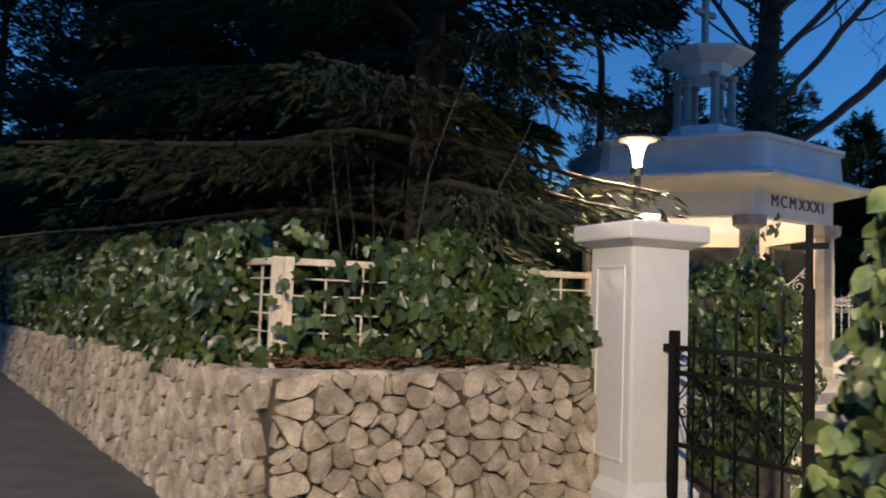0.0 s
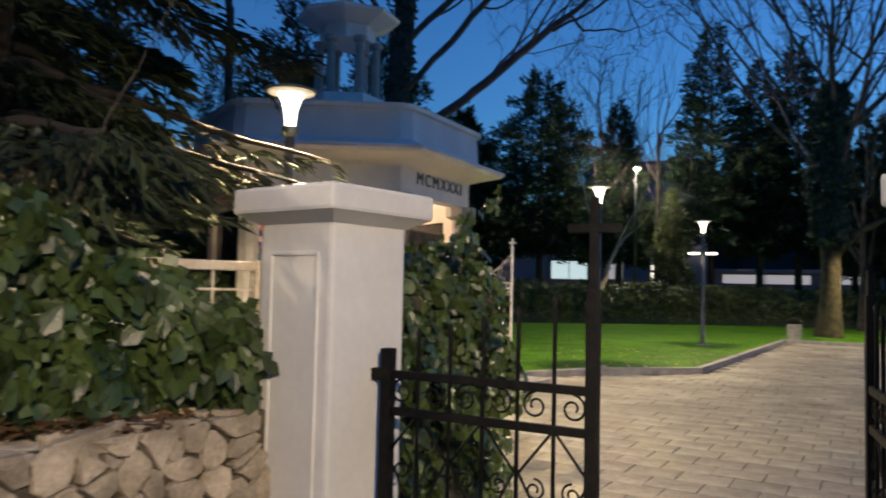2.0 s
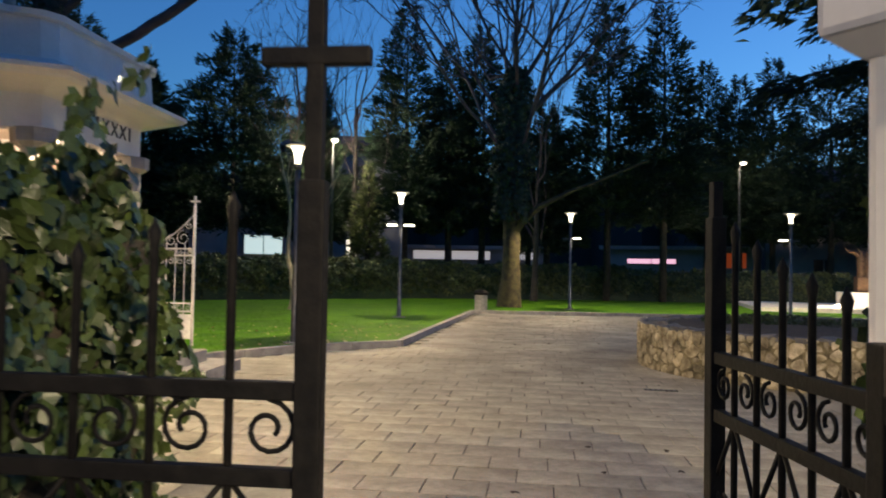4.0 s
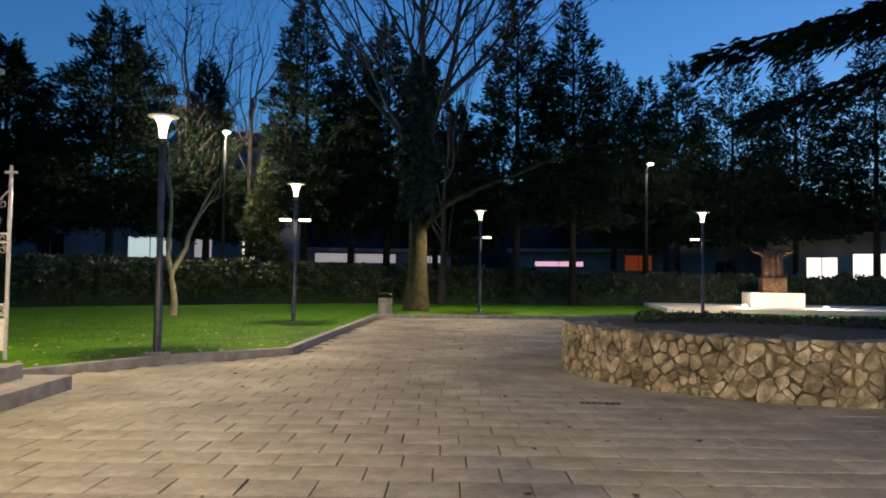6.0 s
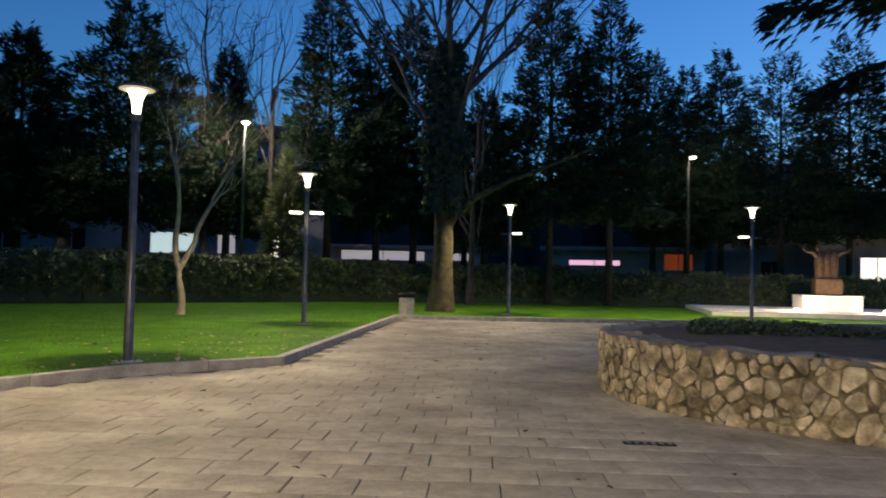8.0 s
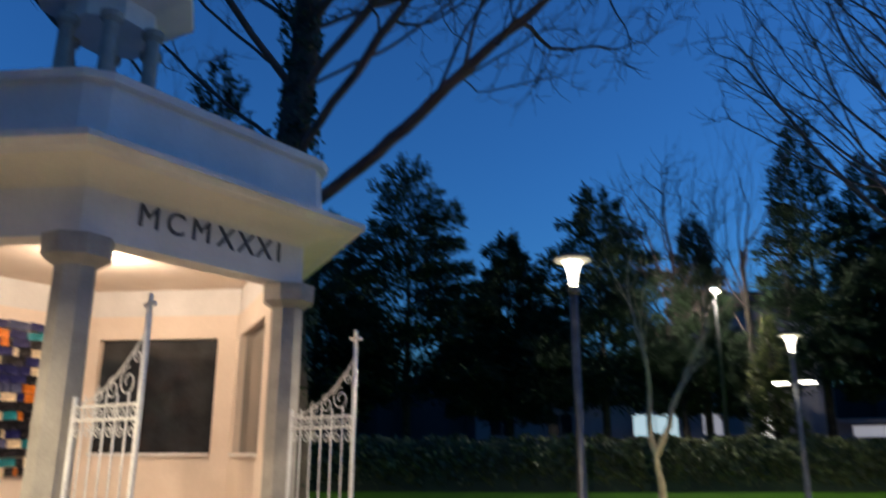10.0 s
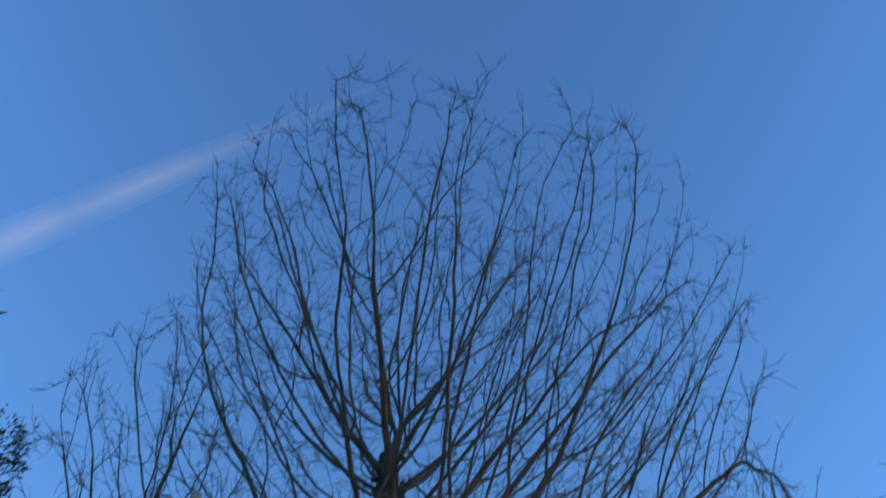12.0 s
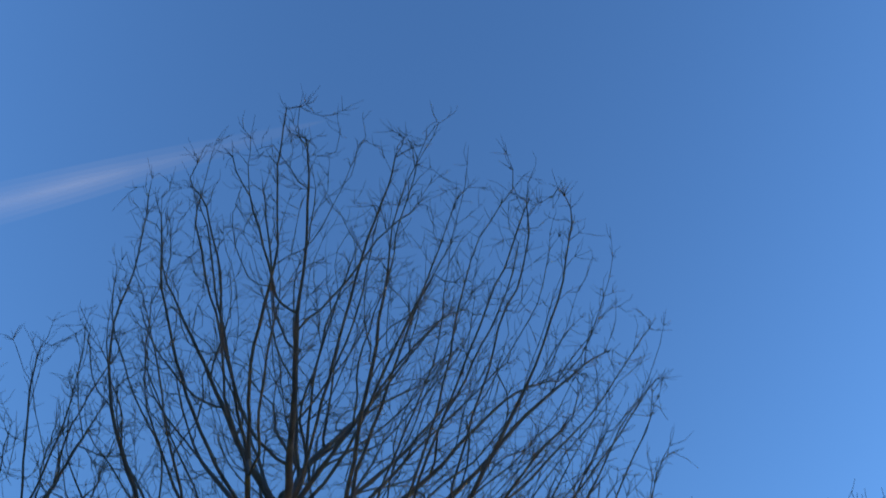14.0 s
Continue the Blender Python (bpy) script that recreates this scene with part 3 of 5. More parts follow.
bmesh.ops.remove_doubles(cove, verts=cove.verts[:], dist=0.0005)
part("soffit", cove, M_SOFFIT, chapel, "cream coved soffit")
part("cornice", lathe(bmesh.new(), [(2.9, 3.655), (3.0, 3.66), (3.06, 3.70), (3.08, 3.705), (3.08, 3.76), (3.0, 3.765), (2.66, 3.9)], 6, 0, 0, HEX0), M_WHITE, chapel)


def cut_ring(r, cut):
    """The six-sided outline with its corners cut off."""
    out = []
    ring = [Vector(p) for p in hexring(r)]
    for k in range(6):
        c, a, b = ring[k], ring[k - 1], ring[(k + 1) % 6]
        out += [tuple(c + (a - c).normalized() * cut), tuple(c + (b - c).normalized() * cut)]
    return out


parapet = prism(bmesh.new(), cut_ring(2.64, 0.13), 3.86, cut_ring(2.6, 0.13), 4.38)
part("parapet", parapet, M_WHITE, chapel)
coping = prism(bmesh.new(), cut_ring(2.61, 0.13), 4.375, cut_ring(2.68, 0.14), 4.39)
prism(coping, cut_ring(2.68, 0.14), 4.39, cut_ring(2.69, 0.14), 4.46)
prism(coping, cut_ring(2.69, 0.14), 4.46, cut_ring(2.3, 0.1), 4.54)
part("parapet_coping", coping, M_WHITE, chapel)
part("ceiling_panel", prism(bmesh.new(), hexring(2.1), 3.5, hexring(2.1), 3.57), M_CREAM, chapel)
# lantern on the roof
lant = (0.18, -0.35)
part("lantern_base", prism(bmesh.new(), ngon(6, 0.72, *lant, HEX0), 4.4, ngon(6, 0.68, *lant, HEX0), 4.95), M_WHITE, chapel)
for x, y in ngon(6, 0.5, *lant, HEX0):
    part("lantern_column", lathe(bmesh.new(), [(0.12, 4.9), (0.12, 5.0), (0.085, 5.05), (0.075, 5.85), (0.12, 5.9), (0.12, 5.97)], 12, x, y), M_COLUMN, chapel)
part("lantern_roof", lathe(bmesh.new(), [(0.5, 5.95), (0.5, 6.2), (0.55, 6.22), (0.9, 6.36), (0.92, 6.42), (0.6, 6.5), (0.15, 6.55)], 8, *lant, HEX0), M_WHITE, chapel)
cr = box(bmesh.new(), *lant, 7.1, 0.11, 0.1, 1.2, FACE, 0.012)
part("roof_cross", box(cr, *lant, 7.3, 0.58, 0.09, 0.11, FACE, 0.012), M_COLUMN, chapel)
# columns at the corners of the open sides
for i in (5, 0, 4):
    x, y = hexring(2.28)[i]
    part("column", lathe(bmesh.new(), [(0.24, 0.3), (0.24, 0.5), (0.175, 0.54), (0.16, 2.86), (0.27, 2.93), (0.28, 3.1)], 8, x, y, HEX0), M_COLUMN, chapel)
# closed sides with windows
for i in range(6):
    if i in (4, 5):
        continue
    (xa, ya), (xb, yb) = hexring(2.2)[i], hexring(2.2)[(i + 1) % 6]
    L = math.hypot(xb - xa, yb - ya)
    side = new("side_wall")
    side.parent = chapel
    side.matrix_local = pose((xa + xb) / 2, (ya + yb) / 2, 0, 0, 0, math.degrees(math.atan2(yb - ya, xb - xa)))
    for pn, cx, cz, sx, sz in (("breast_panel", 0, 0.86, L, 1.08), ("lintel", 0, 3.0, L, 0.3), ("jamb", -L / 2 + 0.15, 2.125, 0.3, 1.45), ("jamb", L / 2 - 0.15, 2.125, 0.3, 1.45)):
        part(pn, boxed(cx, 0, cz, sx, 0.18, sz), M_CREAM, side)
    part("window_sill", boxed(0, 0, 1.4, L - 0.62, 0.26, 0.04, 0, 0.006), M_WHITE, side)
    part("window_pane", boxed(0, 0, 2.125, L - 0.6, 0.012, 1.45), M_DARKGLASS, side, "dark reflecting glass")
# bench along the closed sides
for i in (0, 1, 2, 3):
    (xa, ya), (xb, yb) = hexring(1.85)[i], hexring(1.85)[(i + 1) % 6]
    part("bench_ledge", boxed((xa + xb) / 2, (ya + yb) / 2, 0.68, math.hypot(xb - xa, yb - ya) - 0.3, 0.4, 0.07, math.degrees(math.atan2(yb - ya, xb - xa)), 0.01), M_CREAM, chapel)
lamp_light((CH.x + 0.2, CH.y - 0.1, 3.25), 108, (1.0, 0.81, 0.64), 0.12, "chapel_bulb")
lb = part("ceiling_lamp", lathe(bmesh.new(), [(0.03, 3.42), (0.09, 3.44), (0.11, 3.47), (0.11, 3.505)], 18, 0.2, -0.1), glow("ceiling_lamp_glow", (1.0, 0.8, 0.58), 1.5), chapel)
lb.visible_shadow = False

# inscription
fr = math.radians(FACE)
letters = new("inscription")
letters.parent = chapel
letters["label"] = "dark grey raised Roman numerals"
for char, dx in zip("MCMXXXI", (-0.62, -0.35, -0.08, 0.2, 0.44, 0.67, 0.86)):
    cu = bpy.data.curves.new("letter", "FONT")
    cu.body, cu.size, cu.align_x, cu.extrude = char, 0.29, "CENTER", 0.008
    tmp = new("letter_tmp", cu)
    me = bpy.data.meshes.new_from_object(tmp.evaluated_get(bpy.context.evaluated_depsgraph_get()))
    bpy.data.objects.remove(tmp)
    me.materials.clear()
    me.materials.append(M_LETTER)
    o = new("letter", me)
    o.parent = letters
    ap = 2.42 * math.cos(math.pi / 6) + 0.008
    o.matrix_local = pose(math.sin(fr) * ap + math.cos(fr) * dx, -math.cos(fr) * ap + math.sin(fr) * dx, 3.3, 90, 0, FACE)

# mosaic behind the other open side
mosaic = thing("mosaic_panel", "many-coloured glass mosaic panel on the chapel wall", "mosaic", (CH.x, CH.y, 0))
(xa, ya), (xb, yb) = hexring(2.2)[3], hexring(2.2)[4]
rnd = random.Random(12)
cols = [material("tile_" + n, c, tuple(min(1, k * 1.5) for k in c), 12, 0.25) for n, c in
        (("navy", (0.01, 0.012, 0.07)), ("cream", (0.55, 0.45, 0.32)), ("teal", (0.01, 0.16, 0.2)), ("orange", (0.5, 0.14, 0.02)), ("black", (0.01, 0.01, 0.014)), ("slate", (0.05, 0.06, 0.12)))]
(xc, yc), (xd, yd) = hexring(2.04)[2], hexring(2.04)[3]
ang = math.degrees(math.atan2(yd - yc, xd - xc))
for (x0, y0), (x1, y1) in (((xc, yc), (xd, yd)), (hexring(2.04)[3], hexring(2.04)[4])):
    ang = math.degrees(math.atan2(y1 - y0, x1 - x0))
    L = math.hypot(x1 - x0, y1 - y0)
    for r in range(17):
        c = 0.0
        while c < L - 0.1:
            w = rnd.uniform(0.05, 0.36) * rnd.uniform(0.6, 1.0)
            w = min(w, L - c)
            f = (c + w / 2) / L
            o = part("tile", boxed(0, 0, 0, w - 0.01, 0.03, 0.1, 0, 0.006), cols[rnd.choice((0, 0, 0, 1, 1, 1, 2, 3, 4, 4, 4, 5))], mosaic)
            o.matrix_local = pose(x0 + (x1 - x0) * f, y0 + (y1 - y0) * f, 1.2 + r * 0.108, 0, rnd.uniform(-6, 6), ang)
            c += w

# steps before the inscribed side
nrm = Vector((math.sin(fr), -math.cos(fr)))
tan = Vector((math.cos(fr), math.sin(fr)))
steps = thing("chapel_steps", "two grey stone steps in front of the chapel", "steps", (CH.x, CH.y, 0))
for name, z, far, t0, t1 in (("step", 0.16, 3.8, -4.2, 1.05), ("step", 0.325, 3.42, -3.6, 0.72)):
    mid = nrm * ((far + 1.9) / 2) + tan * ((t0 + t1) / 2)
    part(name, boxed(mid.x, mid.y, z / 2 - 0.05, t1 - t0, far - 1.9, z + 0.1, FACE, 0.012), M_KERB, steps)


# white iron gates of the chapel, opened outwards
def white_gate(a, b, label):
    d = Vector(b) - Vector(a)
    w = d.length
    g = thing("chapel_gate", label, "iron gate", (a[0], a[1], 0.33), "chapel gates", turn=math.degrees(math.atan2(d.y, d.x)))
    tube("end_post", [(w, 0, 0), (w, 0, 2.05)], 0.022, M_WHITEIRON, g)
    tube("hinge_post", [(0, 0, 0), (0, 0, 1.5)], 0.02, M_WHITEIRON, g)
    c = box(bmesh.new(), w, 0, 2.12, 0.14, 0.025, 0.03, 0, 0.004)
    part("cross", box(c, w, 0, 2.12, 0.03, 0.025, 0.16, 0, 0.004), M_WHITEIRON, g)
    for z in (0.5, 0.62, 1.32, 1.42):
        part("rail", boxed(w / 2, 0, z, w, 0.02, 0.022, 0, 0.003), M_WHITEIRON, g)
    part("kick_plate", boxed(w / 2, 0, 0.28, w - 0.02, 0.012, 0.36, 0, 0.003), M_WHITEIRON, g)
    n = 6
    for i in range(1, n):
        x = w * i / n
        tube("bar", [(x, 0, 0.46), (x, 0, 1.5)], 0.008, M_WHITEIRON, g, 6)
    for i in range(n):
        x = w * (i + 0.5) / n
        for z in (0.56, 1.37, 1.24):
            tube("scroll", scroll(x, z, w / n * 0.36, 1 if i % 2 else -1), 0.005, M_WHITEIRON, g, 5)
    tube("crest", [(w * f, 0, 1.44 + 0.5 * f * f) for f in np.linspace(0.1, 1, 12)], 0.009, M_WHITEIRON, g, 6)
    for x, z, r in ((0.8, 1.58, 0.1), (0.58, 1.54, 0.075), (0.38, 1.5, 0.055), (0.9, 1.76, 0.05)):
        tube("scroll", scroll(w * x, z, r * w * 1.3, -1), 0.006, M_WHITEIRON, g, 6)
    return g


white_gate((2.0, 16.75), (2.74, 16.3), "white-painted wrought-iron chapel gate with scrolls, standing open")
white_gate((0.95, 14.85), (1.7, 14.45), "white-painted wrought-iron chapel gate with scrolls, standing open")

# ---- raised ring of stone ----
RC, RR, RH = Vector((12.6, 13.5)), 3.2, 0.72
ringw = thing("ring_planter", "round raised planter of rough brown stones with dark soil", "planter", (0, 0, 0))
bm = bmesh.new()
lathe(bm, [(RR, -0.1), (RR - 0.02, RH - 0.05), (RR - 0.5, RH - 0.05), (RR - 0.5, RH - 0.12)], 64, RC.x, RC.y)
part("mortar_core", bm, M_RINGMORTAR, ringw)
rnd = random.Random(9)
part("soil", lathe(bmesh.new(), [(RR - 0.48, RH - 0.2), (RR - 0.5, RH - 0.06), (0.5, RH + 0.02)], 48, RC.x, RC.y), M_SOIL, ringw)
start = radians(110)


def ring_world(s, z, out):
    a = start + s / RR
    r = RR + out
    return Vector((RC.x + r * math.cos(a), RC.y + r * math.sin(a), z - 0.02))


stone_face("stone", ringw, rubble(RR * 2 * math.pi - 0.02, RH, 0.15, rnd, 1.35, 0.3), ring_world, M_RING, lambda s: 1.9 < s < 7.2, rnd, 0.012, (0.0, 0.022))
v, f = [], []
for poly in rubble(RR * 2 * math.pi, 0.46, 0.4, rnd):
    vv, ff = stone_mesh(poly, lambda s, y, out: Vector((RC.x + (RR - y) * math.cos(start + s / RR), RC.y + (RR - y) * math.sin(start + s / RR), RH - 0.06 + out)), rnd, 0.03)
    f += [tuple(i + len(v) for i in q) for q in ff]
    v += vv
o = new("coping", mesh_of("coping", v, f, material("coping_stone", (0.09, 0.085, 0.085), (0.18, 0.17, 0.16), 5, 0.85, bump=0.4, island=0.2)))
o.parent = ringw
tagged(o, kind="stuff")
low = along((11.2, 15.0), (13.4, 11.8), 3500, 0.6, 0.82, 0.5, 0.5, 0.02)
ob = scatter("low_hedge", IVY_LEAF, IVY_TRIS, low, unit(len(low)) + [0, 0, .6], unit(len(low)) + [0, 0, .5], rng.uniform(.03, .06, len(low)), M_CONIFER)
tagged(ob, "low clipped dark box hedge in the planter", "hedge", kind="stuff")

# ---- sculpture on its platform ----
SC = Vector((32.9, 28.6))
plat = tagged(part("platform", boxed(SC.x + 1.0, SC.y - 1.5, 0.1, 14, 7.5, 0.26, -38, 0.02), M_PALE), "pale stone platform under the sculpture", "platform", kind="structure")
tagged(part("plinth", boxed(SC.x, SC.y, 0.52, 2.3, 1.6, 0.66, -38, 0.02), M_PALE), "low white block plinth lit from below", "plinth")
bm = bmesh.new()
rnd = random.Random(5)
for dx in (-0.42, 0.0, 0.42):
    lathe(bm, [(0.25, 0.85), (0.26, 1.3), (0.2, 1.8), (0.23, 2.3), (0.15, 2.6), (0.08, 2.75)], 9, SC.x + dx * .5, SC.y - dx * .38, rnd.uniform(0, 1))
box(bm, SC.x, SC.y, 1.2, 1.05, 0.75, 0.72, -38, 0.05)
vv, ff = [], []
for sx in (-1, -.45, .1, .5, 1):
    p0 = Vector((SC.x + 0.2 * sx, SC.y - 0.15 * sx, 2.35))
    tube_arrays([p0, p0 + Vector((0.23 * sx, -0.18 * sx, 0.32)), p0 + Vector((0.45 * sx, -0.35 * sx, 0.45 - 0.1 * abs(sx))), p0 + Vector((0.56 * sx, -0.42 * sx, 0.5))], [0.13, 0.1, 0.07, 0.03], 7, vv, ff)
bvs = [bm.verts.new(p) for p in vv]
for q in ff:
    bm.faces.new([bvs[i] for i in q])
tagged(part("sculpture", bm, M_BRONZE, smooth=True), "brown bronze sculpture with outstretched limbs on a plinth", "sculpture")
for x, y in ((SC.x - 2.4, SC.y - 0.4), (SC.x - 0.2, SC.y - 2.7)):
    g = tagged(part("ground_spotlight", lathe(bmesh.new(), [(0.09, 0.2), (0.1, 0.3), (0.06, 0.33)], 12, x, y), M_FLOOD), "small bright spotlight set in the platform", "spotlight", "platform spotlights")
    lamp_light((x - 0.15, y - 0.15, 0.6), 220, WARM, 0.05, "spot_bulb")


# ---- park lamps ----
def park_lamp(place, height=3.8, floods=0, turn=0.0, watts=860.0):
    l = thing("park_lamp", "slim grey park lamp post with a glowing funnel head" if not floods else "grey park lamp with glowing head and bracket floodlights", "street lamp", place, "park lamps", turn=turn)
    h = height
    part("pole", lathe(bmesh.new(), [(0.085, -0.05), (0.085, 0.0), (0.066, 0.02), (0.064, 1.2), (0.052, 1.25), (0.05, h - 0.42)], 16), M_POLE, l, smooth=True)
    part("base_plate", lathe(bmesh.new(), [(0.2, -0.06), (0.2, 0.012), (0.1, 0.02)], 20), M_KERB, l)
    for x, y in ngon(4, 0.14, 0, 0, 0.6):
        part("bolt", lathe(bmesh.new(), [(0.014, 0.01), (0.014, 0.045), (0.008, 0.05)], 8, x, y), M_POLE, l)
    part("collar", lathe(bmesh.new(), [(0.06, h - 0.46), (0.085, h - 0.42), (0.085, h - 0.36), (0.05, h - 0.35)], 16), M_POLE, l)
    d = part("diffuser", lathe(bmesh.new(), [(0.05, h - 0.38), (0.058, h - 0.28), (0.072, h - 0.18), (0.098, h - 0.09), (0.128, h - 0.04), (0.135, h - 0.022)], 24), M_LAMPGLOW, l, "glowing white funnel diffuser", True)
    # the disc glows faintly itself, standing in for lamplight on its underside
    rim = part("reflector", lathe(bmesh.new(), [(0.12, h - 0.024), (0.232, h - 0.012), (0.237, h - 0.001), (0.2, h)], 24), M_REFLECTOR, l, "pale reflector disc with the lamplight put in as glow", True)
    rim.visible_shadow = False
    d.visible_shadow = False
    part("hood", lathe(bmesh.new(), [(0.27, h + 0.002), (0.275, h + 0.015), (0.2, h + 0.04), (0.06, h + 0.06)], 24), M_POLE, l, smooth=True)
    m = l.matrix_world
    data = bpy.data.lights.new("lamp_bulb", "SPOT")
    data.energy, data.color, data.shadow_soft_size = watts, (1.0, 0.83, 0.57), 0.03
    data.spot_size, data.spot_blend = radians(160), 0.35
    new("lamp_bulb", data).matrix_world = Matrix.Translation(m @ Vector((0, 0, h - 0.16)))
    if floods:
        part("bracket", boxed(0, 0, h - 1.02, 0.6, 0.05, 0.05, 0, 0.006), M_POLE, l)
        for s in ((-1, 1) if floods == 2 else (1,)):
            q = part("floodlight", boxed(0.26 * s, -0.06, h - 1.0, 0.3, 0.22, 0.05, 0, 0.01), M_FLOOD, l, "white glowing floodlight panel")
            q.visible_shadow = False
    return l


park_lamp((4.854, 19.177, 0.06))
park_lamp((9.6, 26.4, 0.06), floods=2, turn=-25)
park_lamp((18.05, 30.1, 0.06), floods=1, turn=-35)
park_lamp((24.9, 25.65, 0.06), floods=1, turn=140)
park_lamp((-7.88, 29.5, 0.06))
park_lamp((-0.08, 10.73, 0.0), 3.6, floods=1, turn=-40, watts=1150)

# litter bin
b = thing("litter_bin", "round grey concrete litter bin with a dark lid", "litter bin", (13.9, 29.55, 0.0))
part("body", lathe(bmesh.new(), [(0.2, -0.02), (0.23, 0.03), (0.24, 0.62), (0.22, 0.64)], 20), M_BIN, b)
part("lid", lathe(bmesh.new(), [(0.27, 0.64), (0.28, 0.72), (0.2, 0.8), (0.06, 0.83)], 20), M_IRON, b, "dark metal lid")


# ---- hedges ----
def hedge(a, b, height, depth, n, label):
    d = Vector(b) - Vector(a)
    ang = math.degrees(math.atan2(d.y, d.x))
    h = thing("hedge", label, "hedge")
    mid = (Vector(a) + Vector(b)) / 2
    part("core", boxed(mid.x, mid.y, height / 2 - 0.12, d.length, depth * 0.55, height - 0.12, ang, 0.1), M_CONIFER, h)
    P = along(a, b, n, 0.05, height, depth * 0.45, depth * 0.5, 0.07)
    o = scatter("foliage", IVY_LEAF, IVY_TRIS, P, unit(n) + [0, 0, .2], unit(n) + [0, -0.8, 0.4], rng.uniform(.1, .2, n), M_HEDGE, h)
    tagged(o, kind="stuff")


hedge((-12, 37.5), (5, 39.3), 2.0, 0.9, 10000, "tall clipped dark green hedge behind the lawn")
hedge((5, 39.3), (17, 41.5), 2.0, 0.9, 12000, "tall clipped hedge lit by the park lamps")
hedge((17, 41.5), (27, 38.5), 1.9, 0.9, 9500, "tall clipped dark green hedge behind the lawn")
hedge((27, 38.5), (44, 26), 1.7, 0.9, 10000, "dark hedge behind the sculpture")


# ---- trees ----
def branch_out(p, d, length, radius, depth, rnd, verts, faces, up=0.12, wiggle=0.16, fork=(2, 3), angle=0.55, ratio=0.74, min_r=0.004, sprouts=0):
    """A limb that wanders, tapers and forks."""
    n = 5 if depth > 1 else 4
    pts, rad = [p.copy()], [radius]
    q, e = p.copy(), d.normalized()
    for i in range(n):
        e = (e + Vector((rnd.gauss(0, wiggle), rnd.gauss(0, wiggle), rnd.gauss(0, wiggle) + up * 0.5))).normalized()
        q = q + e * (length / n)
        pts.append(q.copy())
        rad.append(radius * (1 - (0.45 if depth > 0 else 0.85) * (i + 1) / n))
    tube_arrays(pts, rad, 8 if radius > 0.1 else (5 if radius > 0.025 else 3), verts, faces)
    if depth <= 0:
        return
    k = rnd.randint(*fork) + (1 if depth > 2 else 0)
    for j in range(k):
        at = n if j < 2 else rnd.randint(2, n)
        side = Vector((rnd.gauss(0, 1), rnd.gauss(0, 1), rnd.gauss(0, 0.6)))
        side = (side - side.dot(e) * e).normalized()
        a = angle * rnd.uniform(0.5, 1.3)
        nd = (e * math.cos(a) + side * math.sin(a) + Vector((0, 0, up))).normalized()
        branch_out(pts[at], nd, length * ratio * rnd.uniform(0.75, 1.2), max(min_r, rad[at] * (0.78 if j == 0 else 0.6)), depth - 1, rnd, verts, faces, up, wiggle, fork, angle, ratio, min_r)


def bare_tree(place, label, seed, trunk, limbs, depth, mat_trunk=M_BARK, mat_crown=None, up=0.12, angle=0.5, ratio=0.76, wiggle=0.14, fork=(2, 3), min_r=0.004):
    """trunk: (height, radius, lean x, lean y); limbs: (height share, direction, length, radius)."""
    t = thing("bare_tree", label, "tree", place)
    rnd = random.Random(seed)
    H, R, lx, ly = trunk
    pts = [Vector((lx * f * f + 0.06 * math.sin(5 * f), ly * f * f + 0.06 * math.sin(4 * f + 1), -0.1 + (H + 0.1) * f)) for f in np.linspace(0, 1, 12)]
    rad = [R * (1.35 - 0.35 * min(1, f * 6)) * (1 - 0.5 * f) for f in np.linspace(0, 1, 12)]
    v, f = [], []
    tube_arrays(pts, rad, 14, v, f)
    o = new("trunk", mesh_of("trunk", v, f, mat_trunk, True))
    o.parent = t
    v, f = [], []
    for share, d, length, r in limbs:
        i = share * 11
        p = pts[int(i)].lerp(pts[min(11, int(i) + 1)], i - int(i))
        branch_out(p, Vector(d), length, r, depth, rnd, v, f, up, 0.14 if wiggle is None else wiggle, fork, angle, ratio, min_r)
    o = new("crown", mesh_of("crown", v, f, mat_crown or M_TWIG, True))
    o.parent = t
    return t


def fan(n, rnd, tilt, length, r, shares=(0.55, 1.0)):
    out = []
    for i in range(n):
        a = 2 * math.pi * (i + rnd.uniform(-.3, .3)) / n
        s = shares[0] + (shares[1] - shares[0]) * (i / max(1, n - 1))
        tl = tilt * rnd.uniform(0.6, 1.3) * (1.4 - 0.7 * (i / n))
        out.append((s, (math.cos(a) * math.sin(tl), math.sin(a) * math.sin(tl), math.cos(tl)), length * rnd.uniform(0.8, 1.15), r * rnd.uniform(0.7, 1.1)))
    return out


R1 = random.Random(21)


